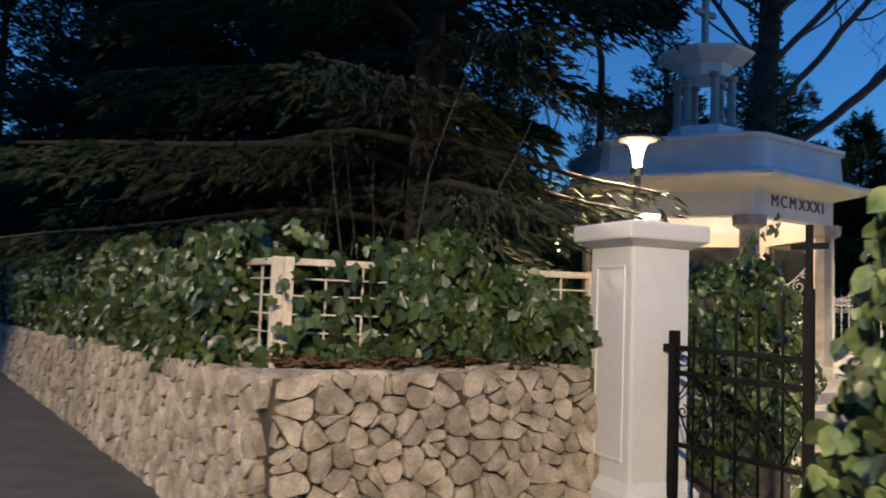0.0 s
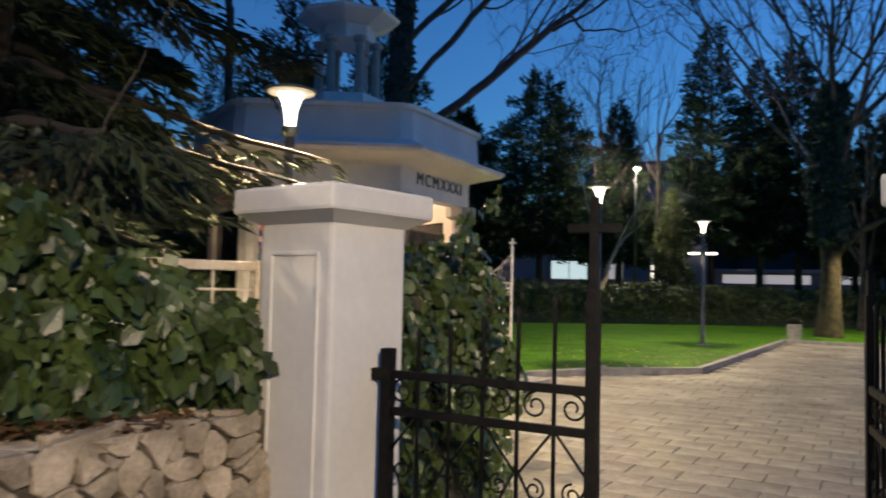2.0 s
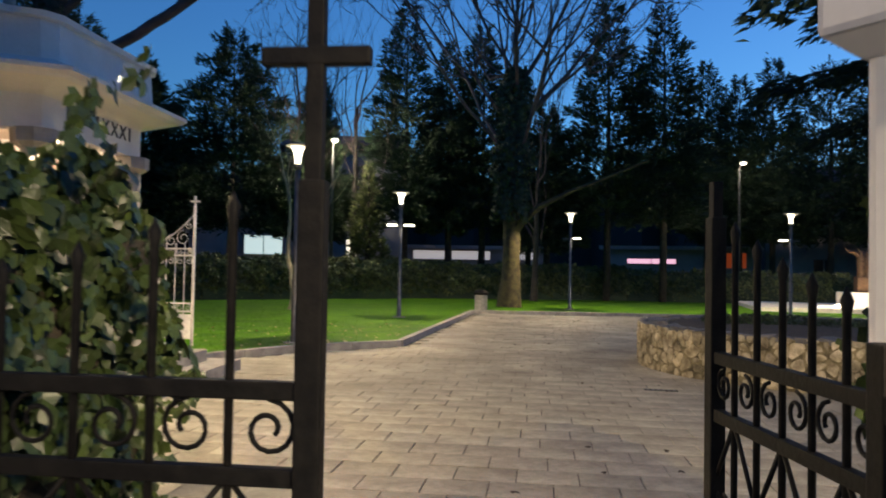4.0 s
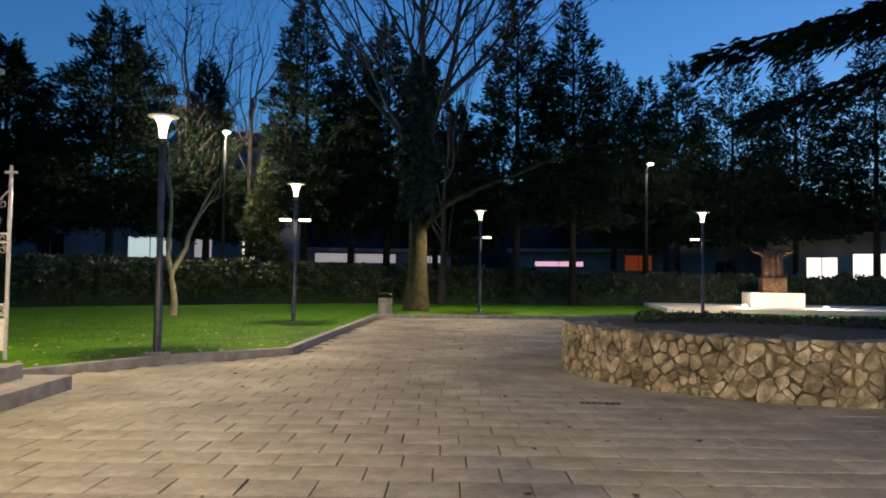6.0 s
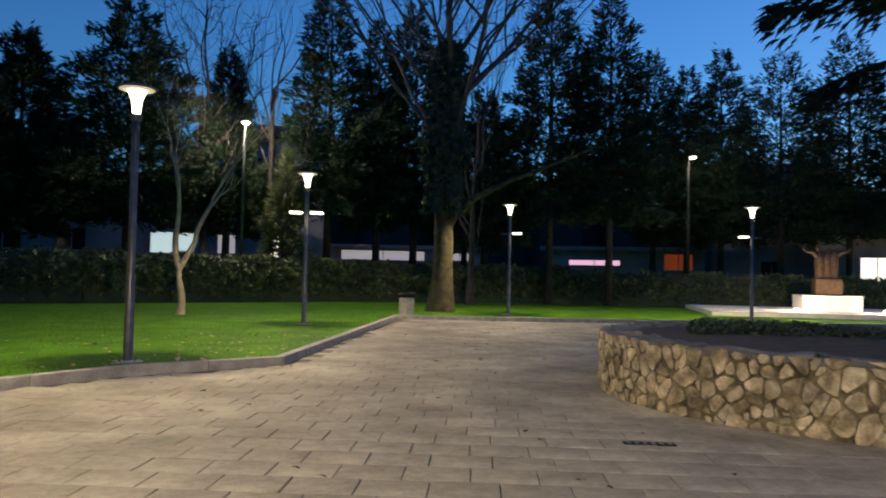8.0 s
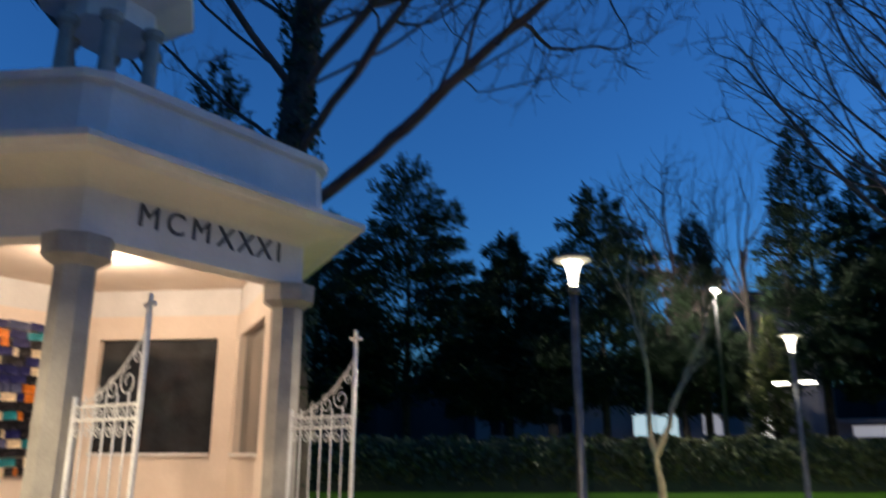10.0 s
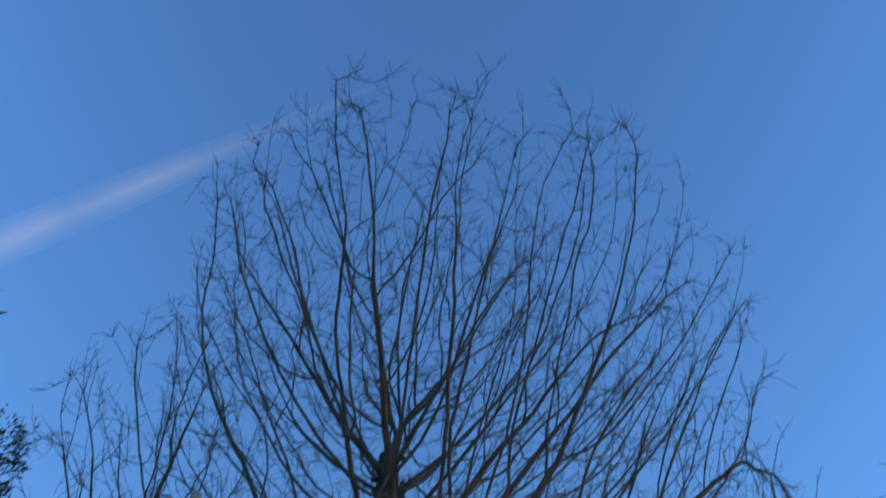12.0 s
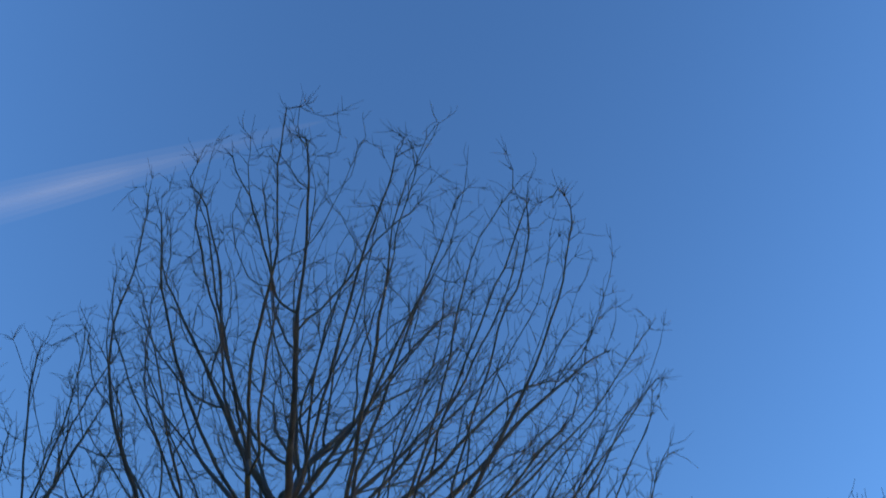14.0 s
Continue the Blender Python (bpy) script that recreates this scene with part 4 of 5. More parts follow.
def grown_tree(place, label, seed, trunk_h, trunk_r, fork_z, lobes, step, clear, tip_r, up=0.12, mat_trunk=M_BARK, mat_crown=None, lean=(0.0, 0.0), twigs=(2, 0.3), taper=0.5, sweep=(0.6, 0.07), sprout=3):
    """A leafless tree whose limbs grow, fork by fork, towards free space in a crown made of ellipsoid lobes
    (middle, radii, number of growing points)."""
    g = np.random.default_rng(seed)
    t = thing("bare_tree", label, "tree", place)
    goals = []
    for mid, radii, count in lobes:
        w = g.normal(size=(count, 3))
        w /= np.linalg.norm(w, axis=1, keepdims=True)
        goals.append(np.array(mid) + w * (g.uniform(0, 1, (count, 1)) ** 0.4) * np.array(radii))
    goals = np.concatenate(goals)
    reach = np.hypot(goals[:, 0], goals[:, 1])
    goals[:, 2] -= sweep[0] * reach + sweep[1] * reach ** 2
    rise = np.arange(0, trunk_h + step * 0.5, step)
    nodes = [np.array([lean[0] * (z / trunk_h) ** 2 + 0.07 * math.sin(0.9 * z), lean[1] * (z / trunk_h) ** 2 + 0.07 * math.sin(0.7 * z + 1), z]) for z in rise]
    above = [k - 1 for k in range(len(nodes))]
    alive = np.ones(len(goals), bool)
    best = np.full(len(goals), 1e9)
    near = np.zeros(len(goals), int)
    fresh = [k for k in range(len(nodes)) if nodes[k][2] > fork_z and k % sprout == 0]
    forks = {}
    for _ in range(160):
        if not fresh:
            break
        Q = np.array([nodes[k] for k in fresh])
        d = np.linalg.norm(goals[:, None, :] - Q[None], axis=2)
        k = d.argmin(1)
        m = d[np.arange(len(goals)), k]
        better = m < best
        best[better], near[better] = m[better], np.array(fresh)[k[better]]
        alive &= best > clear
        if not alive.any():
            break
        fresh = []
        for b in np.unique(near[alive]):
            pull = goals[alive & (near == b)] - nodes[b]
            e = (pull / np.linalg.norm(pull, axis=1, keepdims=True)).mean(0)
            p = above[b]
            on = nodes[b] - nodes[p] if p >= 0 else np.array([0, 0, 1.0])
            e = e / (np.linalg.norm(e) + 1e-6) + 0.55 * on / (np.linalg.norm(on) + 1e-6) + g.normal(0, 0.13, 3) + [0, 0, up]
            forks[b] = forks.get(b, 0) + 1
            if forks[b] > 3:
                alive &= near != b
                continue
            fresh.append(len(nodes))
            nodes.append(nodes[b] + e / np.linalg.norm(e) * step)
            above.append(b)
    n = len(nodes)
    for q in nodes[len(rise):]:
        reach = math.hypot(q[0], q[1])
        q[2] += sweep[0] * reach + sweep[1] * reach ** 2
    kids = [[] for _ in range(n)]
    for k in range(1, n):
        kids[above[k]].append(k)
    load = np.zeros(n)
    for k in range(n - 1, -1, -1):
        load[k] = sum(load[c] for c in kids[k]) if kids[k] else 1.0
    rad = tip_r * load ** taper
    v, f = [], []
    top = len(rise) - 1
    rnd = random.Random(seed)
    trunk_rad = [max(trunk_r * (1.35 - 0.35 * min(1, 6 * k / top)) * (1 - 0.45 * k / top), 0.02) for k in range(top + 1)]
    tv, tf = [], []
    tube_arrays([Vector(nodes[k]) for k in range(top + 1)], trunk_rad, 14, tv, tf)
    o = new("trunk", mesh_of("trunk", tv, tf, mat_trunk, True))
    o.parent = t
    heads = [(b, k) for k in range(top + 1) for b in [c for c in kids[k] if c > top]]
    while heads:
        k, root = heads.pop()
        line, size = [Vector(nodes[root])], [min(rad[k], trunk_r * 0.6)]
        while True:
            line.append(Vector(nodes[k]))
            size.append(min(rad[k], trunk_r * 0.6))
            c = sorted(kids[k], key=lambda q: load[q])
            if not c:
                break
            heads += [(q, k) for q in c[:-1]]
            k = c[-1]
        size[-1] *= 0.5
        tube_arrays(line, size, 7 if size[0] > 0.06 else (5 if size[0] > 0.02 else 3), v, f)
        for q in range(max(1, len(line) // 2) * twigs[0] // 2 + 1):
            at = len(line) - 1 - (rnd.randint(0, min(len(line) - 2, 7)) if q else 0)
            e = (line[at] - line[at - 1]).normalized()
            side = Vector((rnd.gauss(0, 1), rnd.gauss(0, 1), rnd.gauss(0, 1) + 0.3)) * (0.6 if q else 0.25)
            a = (e + side).normalized()
            L = twigs[1] * rnd.uniform(0.5, 1.4)
            b = line[at] + a * L * 0.5
            bend = (a + Vector((rnd.gauss(0, .3), rnd.gauss(0, .3), rnd.gauss(0, .3) + 0.2))).normalized()
            tube_arrays([line[at], b, b + bend * L * 0.5], [tip_r * 0.8, tip_r * 0.62, tip_r * 0.4], 3, v, f)
    o = new("crown", mesh_of("crown", v, f, mat_crown or M_TWIG, True))
    o.parent = t
    return t


knobs = []
for i in range(22):
    az, up_ = i * 2.39996, 0.12 + 0.8 * ((i * 0.618) % 1.0)
    w = Vector((math.cos(az) * math.cos(up_ * 1.35), math.sin(az) * math.cos(up_ * 1.35), math.sin(up_ * 1.35)))
    knobs.append(((0.9 + 5.5 * w.x, -0.5 + 5.5 * w.y, 13.0 + 4.0 * w.z), (1.2, 1.2, 0.95), 50))
grown_tree((0.45, 20.7, 0), "big bare leafless tree with an ivy-clad trunk behind the chapel", 31, 11.8, 0.36, 3.6,
           [((0.8, -0.5, 12.9), (5.3, 5.3, 3.7), 2900), ((4.0, -0.9, 8.6), (2.9, 2.6, 2.0), 700), ((5.0, -1.3, 10.4), (2.0, 2.0, 2.0), 300), ((-2.5, -0.5, 10.0), (2.6, 2.6, 2.2), 200)] + knobs,
           0.24, 0.31, 0.007, 0.06, twigs=(5, 0.34), taper=0.53, sprout=5)
grown_tree((-3.2, 20.3, 0), "smaller bare tree behind the chapel", 33, 8.0, 0.16, 5.5,
           [((-1.2, -0.8, 12.2), (2.4, 2.4, 3.2), 520)], 0.24, 0.4, 0.008, 0.08, twigs=(5, 0.36), lean=(-0.3, -0.2), sprout=4)
grown_tree((16.45, 32.1, 0.05), "large pollarded bare tree with upright shoots and a mossy trunk", 41, 9.4, 0.4, 5.0,
           [((0.4, 0.0, 13.6), (7.4, 6.8, 4.8), 1500)], 0.4, 0.62, 0.016, 0.2, M_LITBARK, lean=(0.3, 0.3), twigs=(4, 0.8), sweep=(0.7, 0.06))
grown_tree((10.2, 44.2, 0), "tall slender bare tree behind the hedge", 43, 8.5, 0.2, 3.5,
           [((0.0, 0.0, 10.2), (3.6, 3.0, 5.6), 620)], 0.42, 0.6, 0.016, 0.3, twigs=(3, 0.8))
bare_tree((7.3, 31.1, 0.05), "young forked tree with pale bark on the lawn", 51, (1.35, 0.13, 0.0, 0.0),
          [(1.0, (-0.28, 0.1, 1), 2.2, 0.1), (1.0, (0.5, -0.2, 1), 2.2, 0.1)], 3, M_PALEBARK, M_PALEBARK, up=0.12, angle=0.45)
for x, y, s, h in ((12.9, 43.0, 61, 10.0), (21.0, 38.0, 63, 6.0), (-9.0, 31.0, 64, 7.0)):
    bare_tree((x, y, 0), "slender bare tree behind the hedge", s, (h, 0.17, 0.2, 0.1), fan(9, R1, 0.6, 3.2, 0.06, (0.35, 1.0)), 3, up=0.2, angle=0.4)
bare_tree((23.4, 43.0, 0), "slender bare tree behind the hedge", 65, (8, 0.2, 0.2, 0.1), fan(10, R1, 0.5, 4.0, 0.08, (0.4, 1.0)), 3, up=0.25, angle=0.35)

lit = []
lit_f = []
tube_arrays([Vector(p) for p in ((0, 0, 3.0), (0.35, -0.3, 3.5), (0.9, -0.7, 4.1), (1.9, -1.3, 4.7), (3.2, -2.1, 5.3), (4.6, -3.0, 6.0))], [0.26, 0.17, 0.11, 0.08, 0.06, 0.03], 8, lit, lit_f)
limb = new("side_limb", mesh_of("side_limb", lit, lit_f, M_LITBARK, True))
limb.parent = bpy.data.objects["bare_tree.002"]

# ivy on the big trunks
for tx, ty, lx, ly, r0, top, n, size in ((0.45, 20.7, 0.0, 0.0, 0.3, 11.5, 2300, 0.11), (16.45, 32.1, 0.3, 0.3, 0.5, 10.0, 3600, 0.2)):
    hz = top * rng.uniform(0.04 if r0 < 0.45 else 0.36, 1, n)
    aa = rng.uniform(0, 2 * math.pi, n)
    rr = r0 * (1.15 - 0.4 * hz / top) * (1 + (0.0 if r0 < 0.45 else 0.45) * np.sin(np.clip((hz / top - 0.3) / 0.7, 0, 1) * math.pi)) + rng.uniform(0, 0.1 if r0 < 0.45 else 0.2, n) * (1 + np.sin(hz * 2.3))
    P = np.stack([tx + lx * (hz / 9.5) ** 2 + rr * np.cos(aa), ty + ly * (hz / 9.5) ** 2 + rr * np.sin(aa), hz], 1)
    ob = scatter("trunk_ivy", IVY_LEAF, IVY_TRIS, P, unit(n) + [0, 0, -.5], np.stack([np.cos(aa), np.sin(aa), 0 * aa], 1) + unit(n) * .6, size * rng.uniform(.6, 1.2, n), M_CONIFER)
    tagged(ob, "dark ivy climbing a big bare trunk", "ivy", kind="stuff")


def conifer(place, height, radius, seed, label, n=2600, lean=0.0, shape=0.9, spray=0.75, mat=M_CONIFER, base=0.06, twin=0.0, group="cypress row"):
    """A dense narrow evergreen: a trunk and upswept sprays in tiers, with gaps and a ragged tip."""
    g = np.random.default_rng(seed)
    t = thing("conifer_tree", label, "tree", place, group)
    tube("trunk", [(0, 0, -0.1), (0.05, 0, height * 0.5), (0, 0.03, height * 0.93)], [0.22, 0.13, 0.02], M_BARK, t, 8)
    limbs = int(26 + height * 7)
    lz = base + (1 - base) * (np.arange(limbs) + g.uniform(0, 1, limbs)) / limbs
    la = np.arange(limbs) * 2.39996 + g.normal(0, 0.35, limbs)
    ll = radius * np.clip(1.02 - lz, 0.03, 1) ** shape * np.minimum(1, 0.72 + 2.0 * (lz - base)) * g.uniform(0.62, 1.2, limbs)
    share = (ll + 0.25) ** 1.3
    k = g.choice(limbs, n, p=share / share.sum())
    f, along_l = lz[k], g.uniform(0.04, 1, n) ** 0.62
    side = g.normal(0, 0.2, n) * ll[k] * (1.15 - 0.75 * along_l)
    r = ll[k] * along_l
    a = la[k]
    z = f * height + r * (0.30 * (f - 0.35)) - 0.05 * r * r / (0.4 + ll[k]) + g.normal(0, 0.16, n) - 0.2 * np.abs(side)
    P = np.stack([r * np.cos(a) - side * np.sin(a), r * np.sin(a) + side * np.cos(a), z], 1)
    P[:, :2] += 0.25 * np.stack([np.sin(1.3 * z + seed), np.cos(1.1 * z + seed)], 1) * (1 - f)[:, None]
    F = np.stack([np.cos(a) - np.sin(a) * side, np.sin(a) + np.cos(a) * side, -0.1 + 0.9 * f], 1) + g.normal(size=(n, 3)) * 0.4
    o = scatter("crown", SPRAY, SPRAY_TRIS, P, F, g.normal(size=(n, 3)) + [0, 0, 0.6], spray * g.uniform(0.5, 1.2, n) * (1.05 - 0.5 * f), mat, t)
    tagged(o, kind="stuff")
    return t


ROW = [(-6.5, 44.0, 12.2, 3.4), (-2.0, 43.8, 14.4, 4.0), (2.6, 44.8, 11.0, 2.4), (6.9, 44.6, 12.9, 3.4), (11.3, 44.6, 11.4, 2.0), (15.9, 43.3, 15.3, 2.9), (18.2, 42.6, 13.2, 2.2), (19.9, 41.9, 14.2, 2.4),
       (23.0, 40.2, 10.0, 2.4), (25.5, 38.2, 15.8, 3.0), (27.9, 36.6, 14.9, 2.8), (29.6, 35.4, 11.6, 2.2), (31.0, 34.6, 10.8, 2.2), (32.2, 33.6, 11.6, 2.4), (33.9, 31.6, 11.2, 3.4), (36.0, 29.6, 11.8, 3.2), (37.6, 26.6, 12.0, 3.2), (39.4, 23.4, 11.5, 3.0)]
for i, (x, y, h, r) in enumerate(ROW):
    far = 1.2 if x > 29 else 1.0
    conifer((2.98 + (x - 2.98) * far, 6.8 + (y - 6.8) * far, 0), h * 1.05 * far, r * (1.6 if x < 8 else 1.5) * far, 100 + i, "tall dark pointed cypress in the row behind the hedge", 17000 if x < 8 else 9500, spray=0.62, shape=0.62 if x < 8 else 0.7, base=0.27)
for i, (x, y, h, r) in enumerate(((-2.7, 24.2, 9.9, 2.7), (-11, 24, 10.5, 3.6), (-14.5, 29, 11, 3.6), (-8, 35, 11.5, 3.4), (-5.4, 13.4, 11, 2.6), (-7.9, 16.6, 14.2, 4.4), (-11.5, 17.5, 17, 5.0), (-16.5, 19.5, 17, 5.2), (-21, 18, 16, 5.0), (-7.0, 21.5, 9, 2.8), (-16.5, 14.6, 15, 4.6), (-21, 15, 17, 5.2), (-10.0, 20.5, 15, 4.4), (-13.0, 13.6, 13, 3.6), (-18.5, 23.0, 17, 5.0))):
    conifer((x, y, 0), h, r, 140 + i, "dark evergreen in the garden by the chapel", 11000, spray=0.42, shape=0.66, group="garden evergreens")


conifer((13.4, 41.9, 0), 7.0, 1.7, 170, "small leafy evergreen lit by the street lamp", 2200, spray=0.5, mat=M_HEDGE, base=0.3, group="")


def drooping_tree(place, trunk_h, reach, levels, seed, label, mat, count, spray, z0, z1, sector=(0, 2 * math.pi), extra=(), keep_off=None):
    """A broad evergreen with long level limbs that carry hanging sprays."""
    t = thing("cedar_tree", label, "tree", place)
    rnd = random.Random(seed)
    g = np.random.default_rng(seed)
    tube("trunk", [(0, 0, -0.1), (0.1, 0.05, trunk_h * 0.5), (0.05, 0, trunk_h)], [0.24, 0.17, 0.05], M_DARKBARK, t, 10)
    v, f, P, F = [], [], [], []
    for i in range(levels + len(extra)):
        a = sector[0] + (sector[1] - sector[0]) * ((i * 0.618) % 1.0)
        z = z0 + (z1 - z0) * i / levels
        L = reach * (1 - 0.55 * i / levels) * rnd.uniform(0.75, 1.1)
        if keep_off and z < 4.7 and keep_off[0] < (a + math.pi) % (2 * math.pi) - math.pi < keep_off[1]:
            L = min(L, keep_off[2] * rnd.uniform(0.75, 1.0))
        if i >= levels:
            a, z, L = extra[i - levels]
        pts = [Vector((math.cos(a + 0.1 * math.sin(3 * s)) * L * s, math.sin(a + 0.1 * math.sin(3 * s)) * L * s, z + 0.5 * s - 0.95 * s * s + 0.08 * math.sin(7 * s))) for s in np.linspace(0, 1, 9)]
        tube_arrays(pts, [0.06 * (1 - 0.85 * s) + 0.006 for s in np.linspace(0, 1, 9)], 5, v, f)
        for k in range(count if i < levels else count // 5):
            s = rnd.uniform(0.15, 1.03) ** 0.8
            j = min(7, int(s * 8))
            p = pts[j].lerp(pts[j + 1], min(1.1, s * 8 - j))
            side = rnd.gauss(0, 0.34) * (1.2 - 0.7 * s)
            P.append((p.x - math.sin(a) * side, p.y + math.cos(a) * side, p.z - abs(rnd.gauss(0, 0.16)) - 0.12 * abs(side)))
            F.append((math.cos(a) - math.sin(a) * side * 2, math.sin(a) + math.cos(a) * side * 2, -0.5 + rnd.gauss(0, 0.3)))
    o = new("limb_work", mesh_of("limb_work", v, f, M_DARKBARK, True))
    o.parent = t
    tagged(o, kind="stuff")
    o = scatter("crown", SPRAY, SPRAY_TRIS, P, F, g.normal(size=(len(P), 3)) * 0.6 + [0, 0, 1], spray * g.uniform(0.5, 1.2, len(P)), mat, t)
    tagged(o, kind="stuff")
    return t


drooping_tree((-2.6, 9.6, 0), 11, 4.6, 60, 7, "broad dark cypress hanging over the road wall", M_CEDAR, 520, 0.24, 2.25, 10.5, extra=((radians(15), 3.25, 3.1), (radians(26), 3.05, 2.6), (radians(4), 2.95, 2.8)), keep_off=(radians(-30), radians(75), 2.2))
drooping_tree((-7.5, 11.8, 0), 10, 4.4, 40, 8, "broad dark cypress hanging over the road wall", M_CEDAR, 420, 0.32, 2.0, 9.5)
drooping_tree((-13.5, 14.5, 0), 10, 4.6, 36, 9, "broad dark cypress hanging over the road wall", M_CEDAR, 360, 0.34, 1.8, 9.5)
drooping_tree((14.5, 9.0, 0), 9, 6.5, 26, 10, "pine with long limbs reaching over the paved square", M_CONIFER, 900, 0.24, 4.6, 9.0, (radians(95), radians(215)))

# grey shrub stems behind the fence
stems = thing("shrub", "bare grey shrub stems rising behind the fence", "shrub", (-1.35, 6.6, 0.6))
rnd = random.Random(77)
for i in range(9):
    a, tl = rnd.uniform(0, 6.28), rnd.uniform(0.1, 0.7)
    v, f = [], []
    branch_out(Vector((rnd.uniform(-.5, .5), rnd.uniform(-.3, .3), 0)), Vector((math.cos(a) * math.sin(tl), math.sin(a) * math.sin(tl), math.cos(tl))), rnd.uniform(1.3, 2.2), 0.011, 1, rnd, v, f, 0.05, 0.05, (1, 2), 0.3, 0.6)
    o = new("stem", mesh_of("stem", v, f, M_STEM, True))
    o.parent = stems

# ---- town behind the hedge ----
M_FACADE = material("facade_plaster", (0.35, 0.3, 0.3), (0.5, 0.45, 0.44), 0.6, 0.8)
M_ROOF = material("roof_tile", (0.12, 0.06, 0.045), (0.22, 0.11, 0.08), 2, 0.85)
M_SHELF = material("shelf_metal", (0.06, 0.06, 0.08), (0.11, 0.11, 0.14), 5, 0.5)
G_COOL = glow("window_cool", (0.65, 0.9, 1.0), 0.7)
G_WHITE = glow("window_white", (1.0, 0.97, 0.9), 1.4)
G_PINK = glow("sign_pink", (1.0, 0.6, 0.9), 0.8)
G_RED = glow("sign_red", (0.9, 0.16, 0.05), 0.12)


def house(place, turn, w, d, h, windows, label, gable=True):
    o = thing("house", label, "house", place, turn=turn)
    part("wall", boxed(0, 0, h / 2, w, d, h), M_FACADE, o)
    if gable:
        r = bmesh.new()
        prism(r, [(-w / 2 - .4, -d / 2 - .4), (w / 2 + .4, -d / 2 - .4), (w / 2 + .4, d / 2 + .4), (-w / 2 - .4, d / 2 + .4)], h, [(-w / 2, -.1), (w / 2, -.1), (w / 2, .1), (-w / 2, .1)], h + 1.6)
        part("roof", r, M_ROOF, o)
    else:
        part("roof", boxed(0, 0, h + 0.12, w + .6, d + .6, 0.24), M_FACADE, o)
    for x, z, ww, hh, m in windows:
        win = new("window")
        win.parent = o
        win.location = (x, -d / 2, z)
        part("pane", boxed(0, -0.03, 0, ww, 0.04, hh), m, win)
        fb = bmesh.new()
        for cx, cz, sx, sz in ((0, hh / 2 + .04, ww + .16, .08), (0, -hh / 2 - .04, ww + .16, .08), (-ww / 2 - .04, 0, .08, hh), (ww / 2 + .04, 0, .08, hh), (0, 0, 0.05, hh)):
            box(fb, cx, -0.05, cz, sx, 0.1, sz)
        part("frame", fb, M_FACADE, win)
        if ww > 2.8 and hh > 1.4:
            for q in range(3):
                part("shelf", boxed(ww * 0.2, -0.1, hh * (0.28 - 0.24 * q), ww * 0.5, 0.08, 0.07), M_SHELF, win)
            part("counter", boxed(-ww * 0.28, -0.1, -hh * 0.34, ww * 0.34, 0.08, hh * 0.26), M_SHELF, win, "dark counter against the light")
    return o


G_DIM = glow("fascia_pane_glow", (0.9, 0.9, 1.0), 0.3)
house((5.8, 58.5, 0), 5, 12, 8, 4.6, [(-1.2, 3.0, 1.4, 1.2, M_DARKGLASS), (4.2, 3.0, 2.5, 1.2, G_COOL), (-4.5, 3.0, 1.4, 1.2, M_DARKGLASS)], "low house with one bluish lit window")
house((16.5, 57.5, 0), -15, 8, 8, 9.5, [(-2.2, 3.0, 1.0, 1.1, G_DIM), (0.5, 2.9, 0.7, 1.2, G_WHITE), (-2.2, 6, 1.2, 1.3, M_DARKGLASS), (1.6, 6, 1.2, 1.3, M_DARKGLASS)], "pinkish town house with a bright doorway")
# the shed's fascia strips glow in place of street-lamp light falling on them
house((26.5, 57, 0), -25, 11, 7, 3.1, [(-1.5, 2.65, 5.5, 0.6, G_DIM), (3.6, 2.65, 1.6, 0.5, G_DIM)], "long low pale shed with a fascia made to glow as if lit", False)
house((38.8, 48.2, 0), -40, 10, 7, 3.2, [(-1.8, 2.4, 3.2, 0.32, G_PINK), (3.4, 2.5, 1.7, 1.0, G_RED)], "low shop with a pink glowing strip sign", False)
house((50, 30, 0), -60, 18, 7, 4.0, [(-6, 2.0, 1.6, 1.6, G_WHITE), (-2.6, 2.1, 3.6, 1.8, G_WHITE), (2.2, 2.0, 3.0, 1.6, G_WHITE), (6, 2.0, 2.4, 1.4, G_COOL)], "shop front with bright white lit windows", False)
house((46, 42, 0), -50, 7, 6, 7.5, [(-1.5, 5, 1.2, 1.3, M_DARKGLASS), (1.5, 5, 1.2, 1.3, M_DARKGLASS), (0, 2, 1.2, 1.3, M_DARKGLASS)], "grey town house beyond the trees")
house((-28, 26, 0), 60, 12, 8, 3.2, [(0, 1.8, 1.5, 1.2, M_DARKGLASS)], "low house with a pale roof down the road")


# near-black ragged ring, added to block the glowing sky at the horizon
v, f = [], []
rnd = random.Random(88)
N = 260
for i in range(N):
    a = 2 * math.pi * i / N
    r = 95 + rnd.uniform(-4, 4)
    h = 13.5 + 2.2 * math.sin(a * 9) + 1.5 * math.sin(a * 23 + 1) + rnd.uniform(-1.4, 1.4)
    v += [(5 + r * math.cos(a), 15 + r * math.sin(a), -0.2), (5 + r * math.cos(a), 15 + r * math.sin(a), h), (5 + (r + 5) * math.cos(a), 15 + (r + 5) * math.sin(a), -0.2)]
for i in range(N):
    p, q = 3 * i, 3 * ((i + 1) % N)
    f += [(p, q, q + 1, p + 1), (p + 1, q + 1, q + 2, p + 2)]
tagged(new("backdrop", mesh_of("backdrop", v, f, material("horizon_screen", (0.008, 0.01, 0.012), (0.015, 0.018, 0.02), 0.3, 0.95))), "dark ragged ring added to hide the low sky glow", "tree line", kind="structure")


